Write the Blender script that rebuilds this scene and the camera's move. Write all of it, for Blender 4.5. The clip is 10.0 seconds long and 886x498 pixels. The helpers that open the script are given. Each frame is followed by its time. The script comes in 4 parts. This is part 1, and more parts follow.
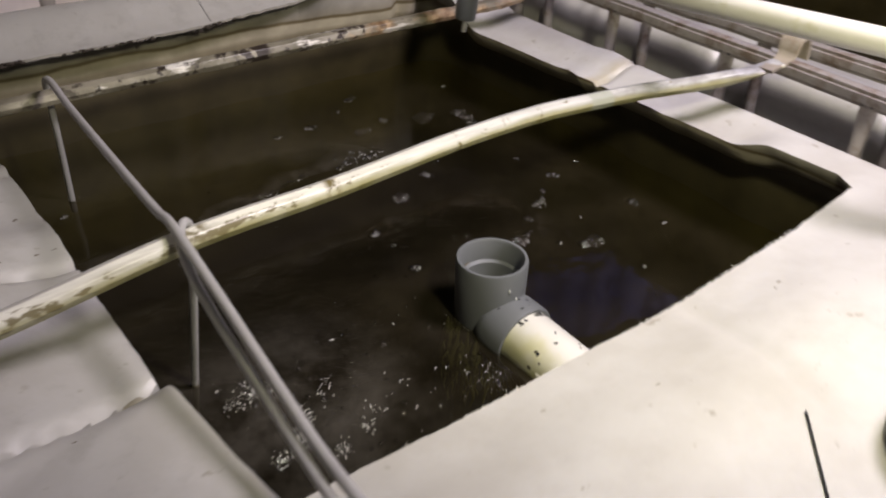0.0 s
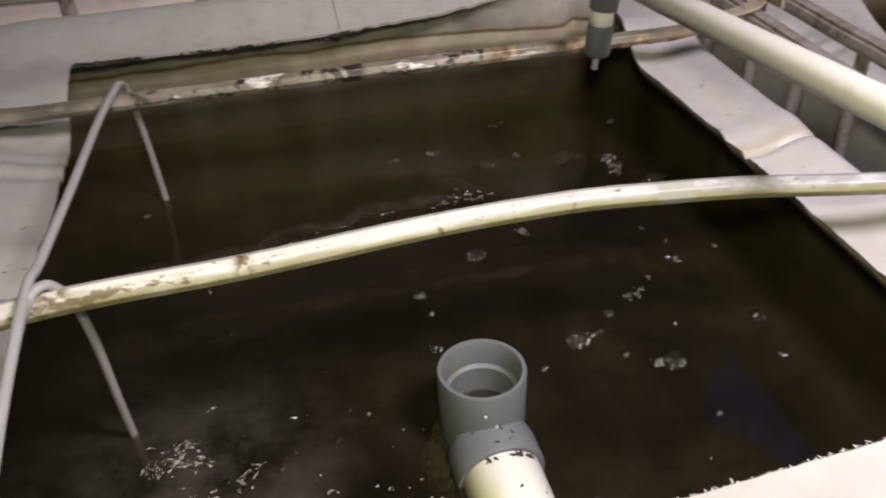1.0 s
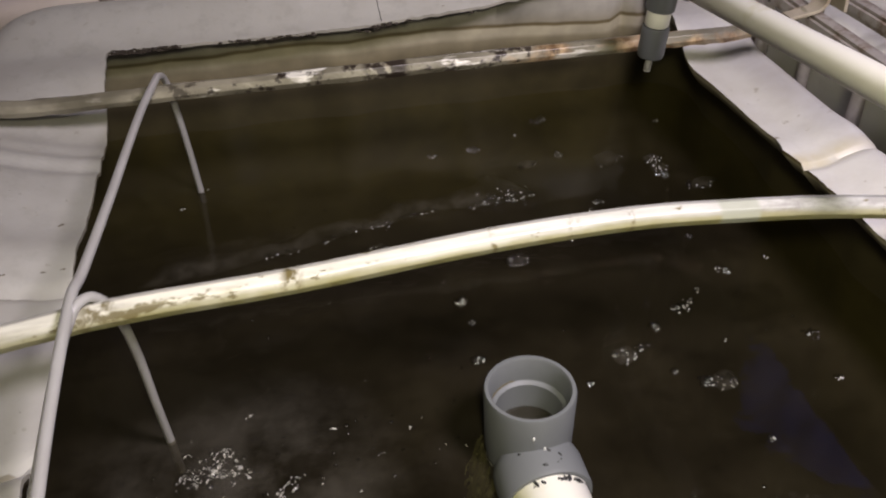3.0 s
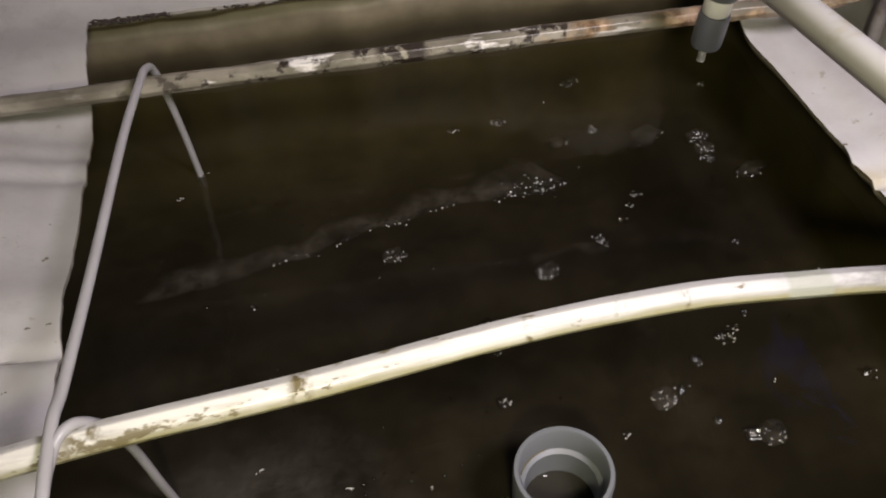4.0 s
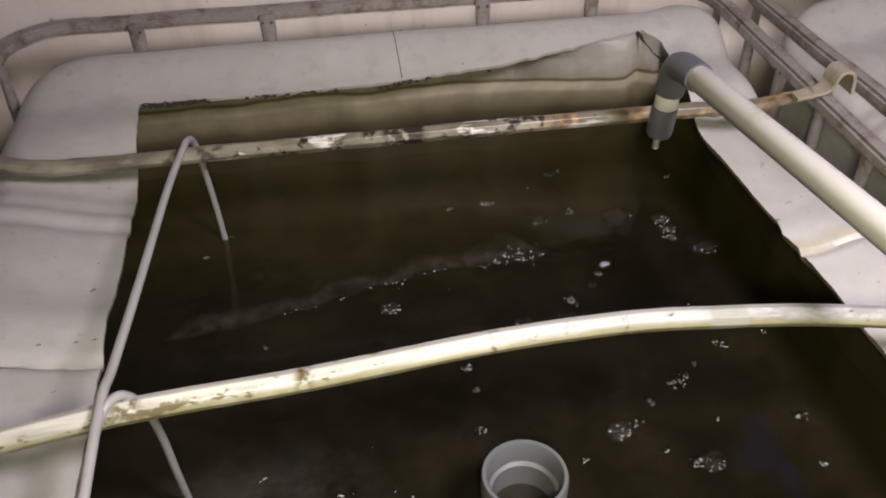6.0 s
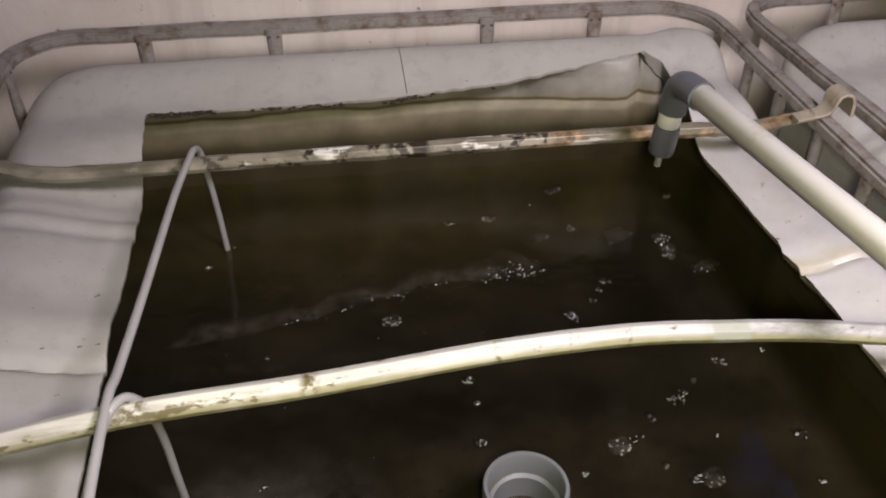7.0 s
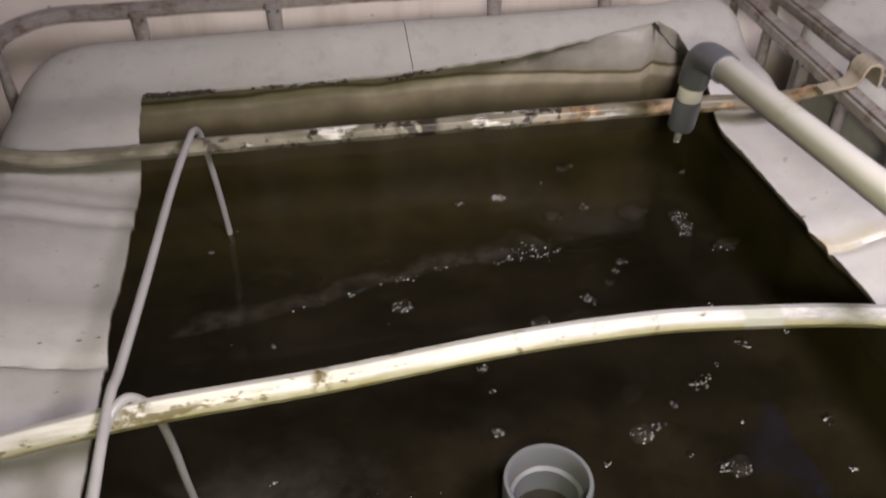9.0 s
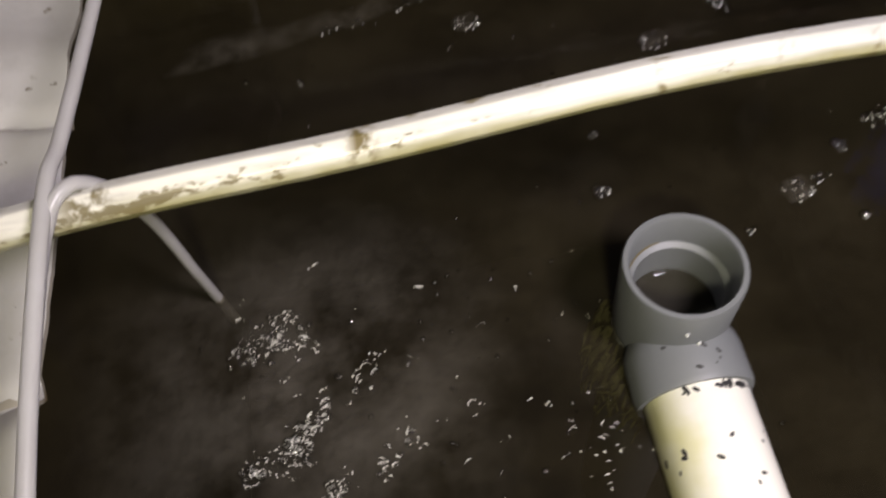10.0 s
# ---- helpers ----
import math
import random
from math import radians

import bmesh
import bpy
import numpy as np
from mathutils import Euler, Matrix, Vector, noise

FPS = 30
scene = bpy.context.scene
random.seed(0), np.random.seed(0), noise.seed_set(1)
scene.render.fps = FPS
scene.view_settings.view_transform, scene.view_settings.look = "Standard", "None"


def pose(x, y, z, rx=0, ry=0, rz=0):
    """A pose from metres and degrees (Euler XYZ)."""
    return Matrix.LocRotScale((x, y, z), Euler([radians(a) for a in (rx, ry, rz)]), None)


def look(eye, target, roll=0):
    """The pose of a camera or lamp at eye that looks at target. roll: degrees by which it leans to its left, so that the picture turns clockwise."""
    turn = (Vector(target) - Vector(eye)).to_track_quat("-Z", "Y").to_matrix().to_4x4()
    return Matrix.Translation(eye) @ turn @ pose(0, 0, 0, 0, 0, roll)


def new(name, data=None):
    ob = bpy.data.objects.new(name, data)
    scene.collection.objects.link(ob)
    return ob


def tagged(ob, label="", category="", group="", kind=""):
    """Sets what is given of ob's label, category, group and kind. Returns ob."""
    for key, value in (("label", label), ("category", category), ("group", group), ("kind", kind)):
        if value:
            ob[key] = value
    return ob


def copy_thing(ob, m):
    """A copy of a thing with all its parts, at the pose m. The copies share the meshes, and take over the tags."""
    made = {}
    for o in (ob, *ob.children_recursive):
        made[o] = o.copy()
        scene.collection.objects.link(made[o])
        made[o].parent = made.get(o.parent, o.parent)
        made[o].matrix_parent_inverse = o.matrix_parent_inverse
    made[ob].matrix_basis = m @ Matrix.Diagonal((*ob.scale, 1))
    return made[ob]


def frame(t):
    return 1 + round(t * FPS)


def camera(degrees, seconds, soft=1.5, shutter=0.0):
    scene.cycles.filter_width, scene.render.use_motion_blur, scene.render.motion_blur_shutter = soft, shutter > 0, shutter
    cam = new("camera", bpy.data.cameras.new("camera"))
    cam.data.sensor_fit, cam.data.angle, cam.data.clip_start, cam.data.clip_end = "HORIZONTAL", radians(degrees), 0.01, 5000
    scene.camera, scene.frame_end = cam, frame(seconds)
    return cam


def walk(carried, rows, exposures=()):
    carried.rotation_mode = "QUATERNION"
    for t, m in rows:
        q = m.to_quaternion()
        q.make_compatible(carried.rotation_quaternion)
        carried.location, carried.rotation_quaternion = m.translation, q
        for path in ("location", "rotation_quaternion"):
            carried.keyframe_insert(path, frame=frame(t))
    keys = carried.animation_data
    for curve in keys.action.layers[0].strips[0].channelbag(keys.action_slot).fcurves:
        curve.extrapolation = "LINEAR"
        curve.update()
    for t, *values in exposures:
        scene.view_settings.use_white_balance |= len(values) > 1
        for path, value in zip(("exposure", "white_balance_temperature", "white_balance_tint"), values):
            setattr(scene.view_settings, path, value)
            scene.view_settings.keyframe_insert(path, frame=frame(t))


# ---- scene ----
cam = camera(55.2, 10.0, soft=2.0, shutter=0.5)
PATH = [
    (0, (-0.407, -0.555, 1.459), (0.638, 0.757, 0.371), 3.2),
    (0.2, (-0.349, -0.531, 1.455), (0.622, 0.817, 0.342), 3.6),
    (0.4, (-0.289, -0.506, 1.449), (0.595, 0.881, 0.311), 4.3),
    (0.5, (-0.25, -0.518, 1.444), (0.541, 0.928, 0.311), 4.1),
    (0.6, (-0.214, -0.509, 1.442), (0.506, 0.958, 0.289), 4.3),
    (0.8, (-0.12, -0.516, 1.444), (0.378, 1.047, 0.301), 1.1),
    (1, (-0.067, -0.521, 1.467), (0.274, 1.08, 0.317), -1.3),
    (1.5, (-0.059, -0.512, 1.468), (0.204, 1.099, 0.312), -2.2),
    (2, (-0.088, -0.513, 1.466), (0.196, 1.09, 0.304), 0.0),
    (3.3, (-0.081, -0.443, 1.49), (0.209, 1.109, 0.262), -0.7),
    (3.5, (-0.071, -0.398, 1.513), (0.2, 1.107, 0.224), -0.9),
    (4, (-0.064, -0.322, 1.542), (0.157, 1.039, 0.093), -1.3),
    (4.5, (-0.062, -0.341, 1.549), (0.168, 1.096, 0.177), 0.7),
    (5, (-0.075, -0.399, 1.555), (0.16, 1.099, 0.25), 1.5),
    (5.5, (-0.08, -0.444, 1.565), (0.153, 1.09, 0.304), 0.8),
    (6, (-0.067, -0.459, 1.577), (0.167, 1.094, 0.339), 0.1),
    (7.5, (-0.082, -0.469, 1.568), (0.177, 1.121, 0.383), 1.9),
    (8, (-0.079, -0.457, 1.565), (0.185, 1.133, 0.381), 1.7),
    (8.5, (-0.074, -0.454, 1.57), (0.189, 1.131, 0.379), 1.2),
    (9, (-0.085, -0.433, 1.559), (0.163, 1.112, 0.313), 0.7),
    (9.2, (-0.081, -0.408, 1.538), (0.139, 1.071, 0.21), -0.0),
    (9.3, (-0.074, -0.387, 1.532), (0.099, 1.017, 0.118), -2.1),
    (9.4, (-0.084, -0.377, 1.505), (0.089, 0.993, 0.058), -3.2),
    (9.5, (-0.081, -0.343, 1.5), (0.039, 0.908, -0.056), -3.4),
    (9.7, (-0.074, -0.31, 1.459), (-0.004, 0.868, -0.156), -5.5),
    (10, (-0.085, -0.275, 1.42), (-0.027, 0.8, -0.266), -5.6),
]
LEVEL = pose(0, 0, 1.1) @ pose(0, 0, 0, 0, 1.0, 0) @ pose(0, 0, -1.1)
walk(cam, [(t, LEVEL @ look(eye, target, roll)) for t, eye, target, roll in PATH],
     exposures=[(0.0, -0.05), (0.4, -0.2), (0.6, -0.16), (1.0, 0.02), (9.1, 0.1), (9.6, 0.18), (10.0, 0.17)])

# ---- light ----
world = bpy.data.worlds.new("room_air")
scene.world = world
world.use_nodes = True
world.node_tree.nodes["Background"].inputs[0].default_value = (0.66, 0.60, 0.62, 1)
world.node_tree.nodes["Background"].inputs[1].default_value = 0.085


def area_lamp(name, place, target, size, watts, colour):
    data = bpy.data.lights.new(name, "AREA")
    data.shape, data.size, data.energy, data.color = "DISK", size, watts, colour
    ob = new(name, data)
    ob.matrix_world = look(place, target)
    return ob


# the small white torch held beside the lens
torch = bpy.data.lights.new("hand_torch", "SPOT")
torch.energy, torch.color, torch.shadow_soft_size = 16.8, (1.0, 0.93, 0.65), 0.040
torch.spot_size, torch.spot_blend = radians(106), 1.0
new("hand_torch", torch).matrix_world = look((-0.05, -0.54, 1.585), (0.24, 0.16, 0.98))
# unseen violet-white lamp overhead, inferred from the tint on the right
area_lamp("unseen_lamp", (0.44, -0.50, 1.98), (0.46, 0.22, 1.0), 0.30, 17.5, (0.97, 0.86, 0.96))
# unseen warm fill lamp, added to lift the wall and the left side
area_lamp("unseen_lamp", (-1.0, -1.4, 2.6), (-0.2, 0.4, 0.9), 0.6, 1.8, (1.0, 0.90, 0.76))


# ---- materials ----
def material(name):
    m = bpy.data.materials.new(name)
    m.use_nodes = True
    nt = m.node_tree
    return m, nt, nt.nodes["Principled BSDF"]


def node(nt, kind, **values):
    n = nt.nodes.new(kind)
    for key, value in values.items():
        n.inputs[key].default_value = value
    return n


def coords(nt):
    return nt.nodes.new("ShaderNodeTexCoord").outputs["Object"]


def noise_of(nt, vec, scale, detail=4.0, rough=0.55):
    n = node(nt, "ShaderNodeTexNoise", Scale=scale, Detail=detail, Roughness=rough)
    nt.links.new(vec, n.inputs["Vector"])
    return n.outputs["Fac"]


def stretched(nt, vec, scale):
    n = nt.nodes.new("ShaderNodeMapping")
    n.inputs["Scale"].default_value = scale
    nt.links.new(vec, n.inputs["Vector"])
    return n.outputs["Vector"]


def ramp(nt, fac, *stops):
    n = nt.nodes.new("ShaderNodeValToRGB")
    els = n.color_ramp.elements
    while len(els) < len(stops):
        els.new(0.5)
    for el, (at, c) in zip(els, stops):
        el.position = at
        el.color = (c, c, c, 1) if isinstance(c, (int, float)) else (*c, 1)
    nt.links.new(fac, n.inputs["Fac"])
    return n.outputs["Color"]


def blend(nt, fac, a, b):
    n = nt.nodes.new("ShaderNodeMix")
    n.data_type = "RGBA"
    for slot, v in ((0, fac), (6, a), (7, b)):
        if isinstance(v, (int, float)):
            n.inputs[slot].default_value = v
        elif isinstance(v, tuple):
            n.inputs[slot].default_value = (*v, 1)
        else:
            nt.links.new(v, n.inputs[slot])
    return n.outputs[2]


def bumped(nt, bsdf, height, strength, distance):
    n = node(nt, "ShaderNodeBump", Strength=strength, Distance=distance)
    nt.links.new(height, n.inputs["Height"])
    nt.links.new(n.outputs["Normal"], bsdf.inputs["Normal"])


def height_of(nt, vec):
    n = nt.nodes.new("ShaderNodeSeparateXYZ")
    nt.links.new(vec, n.inputs[0])
    return n.outputs


def maths(nt, op, a, b=0.0, clamp=False):
    n = nt.nodes.new("ShaderNodeMath")
    n.operation, n.use_clamp = op, clamp
    for slot, v in ((0, a), (1, b)):
        if isinstance(v, (int, float)):
            n.inputs[slot].default_value = v
        else:
            nt.links.new(v, n.inputs[slot])
    return n.outputs[0]


def plastic_white():
    m, nt, p = material("milky_polyethylene")
    v = coords(nt)
    grime = ramp(nt, noise_of(nt, v, 7.0, 6), (0.45, 0.0), (0.75, 1.0))
    specks = ramp(nt, noise_of(nt, v, 70.0, 3, 0.5), (0.69, 0.0), (0.74, 1.0))
    c = blend(nt, grime, (0.525, 0.52, 0.495), (0.41, 0.395, 0.355))
    c = blend(nt, ramp(nt, noise_of(nt, v, 24.0, 6, 0.65), (0.46, 0.0), (0.72, 0.45)), c, (0.40, 0.385, 0.35))
    c = blend(nt, maths(nt, "MULTIPLY", specks, 0.6), c, (0.25, 0.22, 0.17))
    # greyer, with mottling, on the far lip and the west shelf
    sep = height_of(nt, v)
    grey_zone = maths(nt, "MAXIMUM", ramp(nt, sep[1], (0.40, 0.0), (0.52, 0.75)), ramp(nt, maths(nt, "MULTIPLY", sep[0], -1.0), (0.27, 0.0), (0.32, 0.55)))
    grey_zone = maths(nt, "MULTIPLY", grey_zone, ramp(nt, noise_of(nt, v, 5.0, 6, 0.65), (0.30, 0.55), (0.65, 1.0)))
    c = blend(nt, grey_zone, c, (0.335, 0.328, 0.302))
    c = blend(nt, maths(nt, "MULTIPLY", grey_zone, ramp(nt, noise_of(nt, v, 38.0, 5, 0.7), (0.52, 0.0), (0.66, 0.5))), c, (0.25, 0.24, 0.215))
    # yellow seepage in the crease of the east shelf
    seam = ramp(nt, maths(nt, "DIVIDE", maths(nt, "ABSOLUTE", maths(nt, "SUBTRACT", sep[1], 0.149)), 0.016, True), (0.2, 1.0), (1.0, 0.0))
    reach = ramp(nt, sep[0], (0.36, 0.0), (0.37, 0.9), (0.40, 0.7), (0.46, 0.25))
    seep = maths(nt, "MULTIPLY", maths(nt, "MULTIPLY", seam, reach), ramp(nt, noise_of(nt, v, 45.0, 4), (0.3, 0.35), (0.6, 1.0)))
    c = blend(nt, seep, c, (0.40, 0.35, 0.20))
    nt.links.new(c, p.inputs["Base Color"])
    p.inputs["Roughness"].default_value = 0.42
    p.inputs["Subsurface Weight"].default_value = 0.15
    p.inputs["Subsurface Radius"].default_value = (0.02, 0.018, 0.015)
    bumped(nt, p, noise_of(nt, v, 28.0, 3), 0.25, 0.004)
    return m


def plastic_inside():
    m, nt, p = material("algae_stained_polyethylene")
    v = coords(nt)
    z = height_of(nt, v)[2]
    wob = maths(nt, "MULTIPLY", maths(nt, "SUBTRACT", noise_of(nt, v, 9.0, 3), 0.5), 0.012)
    # the tank stands a little out of level, so the tide lines climb along it
    h = maths(nt, "SUBTRACT", maths(nt, "ADD", z, wob), maths(nt, "MULTIPLY", maths(nt, "SUBTRACT", height_of(nt, v)[0], 0.12), 0.017))
    fac = maths(nt, "DIVIDE", maths(nt, "SUBTRACT", h, 0.90), 0.20, True)
    murk_depth = maths(nt, "DIVIDE", maths(nt, "SUBTRACT", h, 0.55), 0.36, True)
    bands = ramp(nt, fac, (0.0, (0.045, 0.036, 0.014)), (0.38, (0.052, 0.043, 0.019)),
                 (0.47, (0.095, 0.080, 0.041)), (0.56, (0.21, 0.18, 0.115)), (0.605, (0.28, 0.245, 0.165)), (0.635, (0.45, 0.41, 0.30)), (0.685, (0.45, 0.41, 0.30)),
                 (0.698, (0.15, 0.12, 0.06)), (0.708, (0.13, 0.10, 0.05)), (0.722, (0.30, 0.275, 0.215)), (0.80, (0.35, 0.335, 0.295)))
    # slime colour; light lost in the murk is painted as darkening with depth
    slime = ramp(nt, murk_depth, (0.0, (0.012, 0.009, 0.005)), (0.45, (0.044, 0.035, 0.011)), (0.8, (0.155, 0.128, 0.031)), (1.0, (0.170, 0.140, 0.035)))
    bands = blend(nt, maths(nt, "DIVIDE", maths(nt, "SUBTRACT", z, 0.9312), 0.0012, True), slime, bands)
    blot = ramp(nt, noise_of(nt, v, 22.0, 5), (0.35, 0.7), (0.7, 1.05))
    c = nt.nodes.new("ShaderNodeMix")
    c.data_type, c.blend_type = "RGBA", "MULTIPLY"
    c.inputs[0].default_value = 1.0
    nt.links.new(bands, c.inputs[6]), nt.links.new(blot, c.inputs[7])
    nt.links.new(c.outputs[2], p.inputs["Base Color"])
    p.inputs["Roughness"].default_value = 0.5
    return m


def steel(name, base, rust, amount, metal=0.55):
    m, nt, p = material(name)
    v = coords(nt)
    f = ramp(nt, noise_of(nt, v, 34.0, 6, 0.65), (0.62 - amount, 0.0), (0.74 - amount * 0.6, 1.0))
    streak = noise_of(nt, v, 120.0, 3)
    c = blend(nt, f, blend(nt, streak, tuple(k * 0.75 for k in base), tuple(min(1, k * 1.2) for k in base)), rust)
    nt.links.new(c, p.inputs["Base Color"])
    p.inputs["Metallic"].default_value = metal
    nt.links.new(ramp(nt, f, (0.0, 0.38), (1.0, 0.8)), p.inputs["Roughness"])
    bumped(nt, p, noise_of(nt, v, 90.0, 4), 0.35, 0.002)
    return m


def near_bar_paint():
    """Cream paint: clean above, spotted along the middle, olive film darkened as shade on the underside."""
    m, nt, p = material("cream_paint_with_algae")
    v = coords(nt)
    x = height_of(nt, v)[0]
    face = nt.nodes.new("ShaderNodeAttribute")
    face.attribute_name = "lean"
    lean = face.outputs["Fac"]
    left = ramp(nt, maths(nt, "ADD", maths(nt, "MULTIPLY", x, -2.2), 0.10, True), (0.0, 0.0), (0.25, 0.5), (0.5, 1.0), (1.0, 0.85))
    wander = maths(nt, "ADD", lean, maths(nt, "MULTIPLY", maths(nt, "SUBTRACT", noise_of(nt, stretched(nt, v, (0.5, 1, 1)), 22.0, 3), 0.5), 0.9))
    belt = ramp(nt, maths(nt, "ADD", maths(nt, "MULTIPLY", wander, 0.5), 0.5), (0.12, 0.35), (0.28, 1.0), (0.46, 0.85), (0.66, 0.0))
    grain = noise_of(nt, stretched(nt, v, (0.40, 1, 1)), 130.0, 5, 0.62)
    spots = maths(nt, "ADD", grain, maths(nt, "MULTIPLY", maths(nt, "MULTIPLY", belt, left), 0.17))
    f = ramp(nt, spots, (0.645, 0.0), (0.70, 1.0))
    # rings of dirt where clips once sat
    rings = 0.0
    for at, width, much in ((-0.103, 0.009, 1.0), (0.041, 0.0035, 0.9), (0.102, 0.006, 0.5), (0.147, 0.003, 0.9), (-0.226, 0.018, 0.9), (-0.075, 0.004, 0.7)):
        near = ramp(nt, maths(nt, "DIVIDE", maths(nt, "ABSOLUTE", maths(nt, "SUBTRACT", x, at)), width, True), (0.25, much), (1.0, 0.0))
        rings = maths(nt, "MAXIMUM", rings, maths(nt, "MULTIPLY", near, ramp(nt, noise_of(nt, v, 100.0, 3), (0.46, 0.0), (0.57, 1.0))))
    # olive film, made darker here for the shade on the underside
    under_shade = ramp(nt, maths(nt, "ADD", maths(nt, "MULTIPLY", wander, 0.5), 0.5), (0.08, 1.0), (0.24, 0.75), (0.36, 0.12), (0.5, 0.0))
    film = maths(nt, "MULTIPLY", under_shade, ramp(nt, noise_of(nt, v, 40.0, 4), (0.3, 0.75), (0.6, 1.0)))
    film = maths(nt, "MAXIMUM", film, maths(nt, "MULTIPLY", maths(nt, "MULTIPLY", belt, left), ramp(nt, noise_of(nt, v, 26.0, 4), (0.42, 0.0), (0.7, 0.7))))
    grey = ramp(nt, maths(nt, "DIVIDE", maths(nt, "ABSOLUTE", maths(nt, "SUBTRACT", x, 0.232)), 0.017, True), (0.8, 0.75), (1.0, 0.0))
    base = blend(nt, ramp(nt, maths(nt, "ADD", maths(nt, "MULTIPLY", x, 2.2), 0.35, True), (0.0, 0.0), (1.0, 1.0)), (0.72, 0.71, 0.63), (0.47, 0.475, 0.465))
    scuff = ramp(nt, noise_of(nt, stretched(nt, v, (0.12, 1, 1)), 130.0, 5, 0.6), (0.44, 0.0), (0.68, 0.55))
    base = blend(nt, scuff, base, (0.36, 0.36, 0.33))
    bare = maths(nt, "MULTIPLY", ramp(nt, x, (0.20, 0.0), (0.26, 1.0)), ramp(nt, noise_of(nt, stretched(nt, v, (0.5, 1, 1)), 75.0, 5, 0.65), (0.42, 0.0), (0.58, 0.85)))
    base = blend(nt, bare, base, (0.27, 0.265, 0.25))
    # grey of the facet turned from the torch, put into the paint
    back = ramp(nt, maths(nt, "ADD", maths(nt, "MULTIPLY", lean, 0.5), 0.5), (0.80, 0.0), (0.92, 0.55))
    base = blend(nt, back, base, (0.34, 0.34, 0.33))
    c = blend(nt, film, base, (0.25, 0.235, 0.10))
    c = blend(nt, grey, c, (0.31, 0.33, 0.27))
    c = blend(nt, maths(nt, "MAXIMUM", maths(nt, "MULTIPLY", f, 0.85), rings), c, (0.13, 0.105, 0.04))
    nt.links.new(c, p.inputs["Base Color"])
    p.inputs["Roughness"].default_value = 0.36
    bumped(nt, p, spots, 0.3, 0.002)
    return m


def far_bar_paint():
    m, nt, p = material("rusted_galvanised_bar")
    v = coords(nt)
    x = height_of(nt, v)[0]
    sv = stretched(nt, v, (0.45, 1, 1))
    base = blend(nt, ramp(nt, noise_of(nt, sv, 30.0, 4), (0.4, 0.0), (0.65, 1.0)), (0.15, 0.138, 0.10), (0.30, 0.28, 0.215))
    rustside = ramp(nt, maths(nt, "ADD", maths(nt, "MULTIPLY", x, 2.6), 0.12, True), (0.0, 0.0), (1.0, 0.21))
    rust = ramp(nt, maths(nt, "ADD", noise_of(nt, sv, 26.0, 5, 0.6), rustside), (0.62, 0.0), (0.74, 1.0))
    flake = ramp(nt, noise_of(nt, stretched(nt, v, (0.3, 1, 1)), 48.0, 4), (0.575, 0.0), (0.62, 1.0))
    near_mid = ramp(nt, maths(nt, "ABSOLUTE", x), (0.16, 1.0), (0.32, 0.0))
    dark = maths(nt, "MULTIPLY", ramp(nt, noise_of(nt, v, 42.0, 5, 0.65), (0.53, 0.0), (0.59, 1.0)), near_mid)
    patch = ramp(nt, maths(nt, "DIVIDE", maths(nt, "ABSOLUTE", maths(nt, "SUBTRACT", x, 0.012)), 0.028, True), (0.7, 1.0), (1.0, 0.0))
    dark = maths(nt, "MAXIMUM", dark, maths(nt, "MULTIPLY", patch, ramp(nt, noise_of(nt, v, 60.0, 3), (0.42, 0.0), (0.50, 1.0))))
    crust = blend(nt, ramp(nt, noise_of(nt, v, 75.0, 5, 0.65), (0.38, 0.0), (0.62, 1.0)), (0.13, 0.075, 0.035), (0.40, 0.29, 0.17))
    c = blend(nt, rust, base, crust)
    c = blend(nt, maths(nt, "MULTIPLY", flake, near_mid), c, (0.74, 0.725, 0.66))
    c = blend(nt, dark, c, (0.03, 0.022, 0.016))
    nt.links.new(c, p.inputs["Base Color"])
    p.inputs["Metallic"].default_value = 0.1
    p.inputs["Roughness"].default_value = 0.42
    bumped(nt, p, noise_of(nt, v, 70.0, 5), 0.5, 0.003)
    return m


def pvc(name, base, dirt, amount, rough=0.38, scale=40.0, stretch=(1, 1, 1)):
    m, nt, p = material(name)
    v = coords(nt)
    f = ramp(nt, noise_of(nt, stretched(nt, v, stretch), scale, 4, 0.6), (0.70 - amount, 0.0), (0.76 - amount * 0.5, 1.0))
    tone = blend(nt, noise_of(nt, v, 11.0, 4), tuple(k * 0.86 for k in base), tuple(min(0.9, k * 1.1) for k in base))
    nt.links.new(blend(nt, f, tone, dirt), p.inputs["Base Color"])
    p.inputs["Roughness"].default_value = rough
    bumped(nt, p, noise_of(nt, v, 60.0, 3), 0.12, 0.002)
    return m


def tubing():
    m, nt, p = material("milky_silicone_tubing")
    v = coords(nt)
    nt.links.new(blend(nt, noise_of(nt, v, 30.0, 3), (0.44, 0.43, 0.42), (0.56, 0.56, 0.57)), p.inputs["Base Color"])
    p.inputs["Roughness"].default_value = 0.3
    p.inputs["Transmission Weight"].default_value = 0.35
    p.inputs["IOR"].default_value = 1.40
    return m


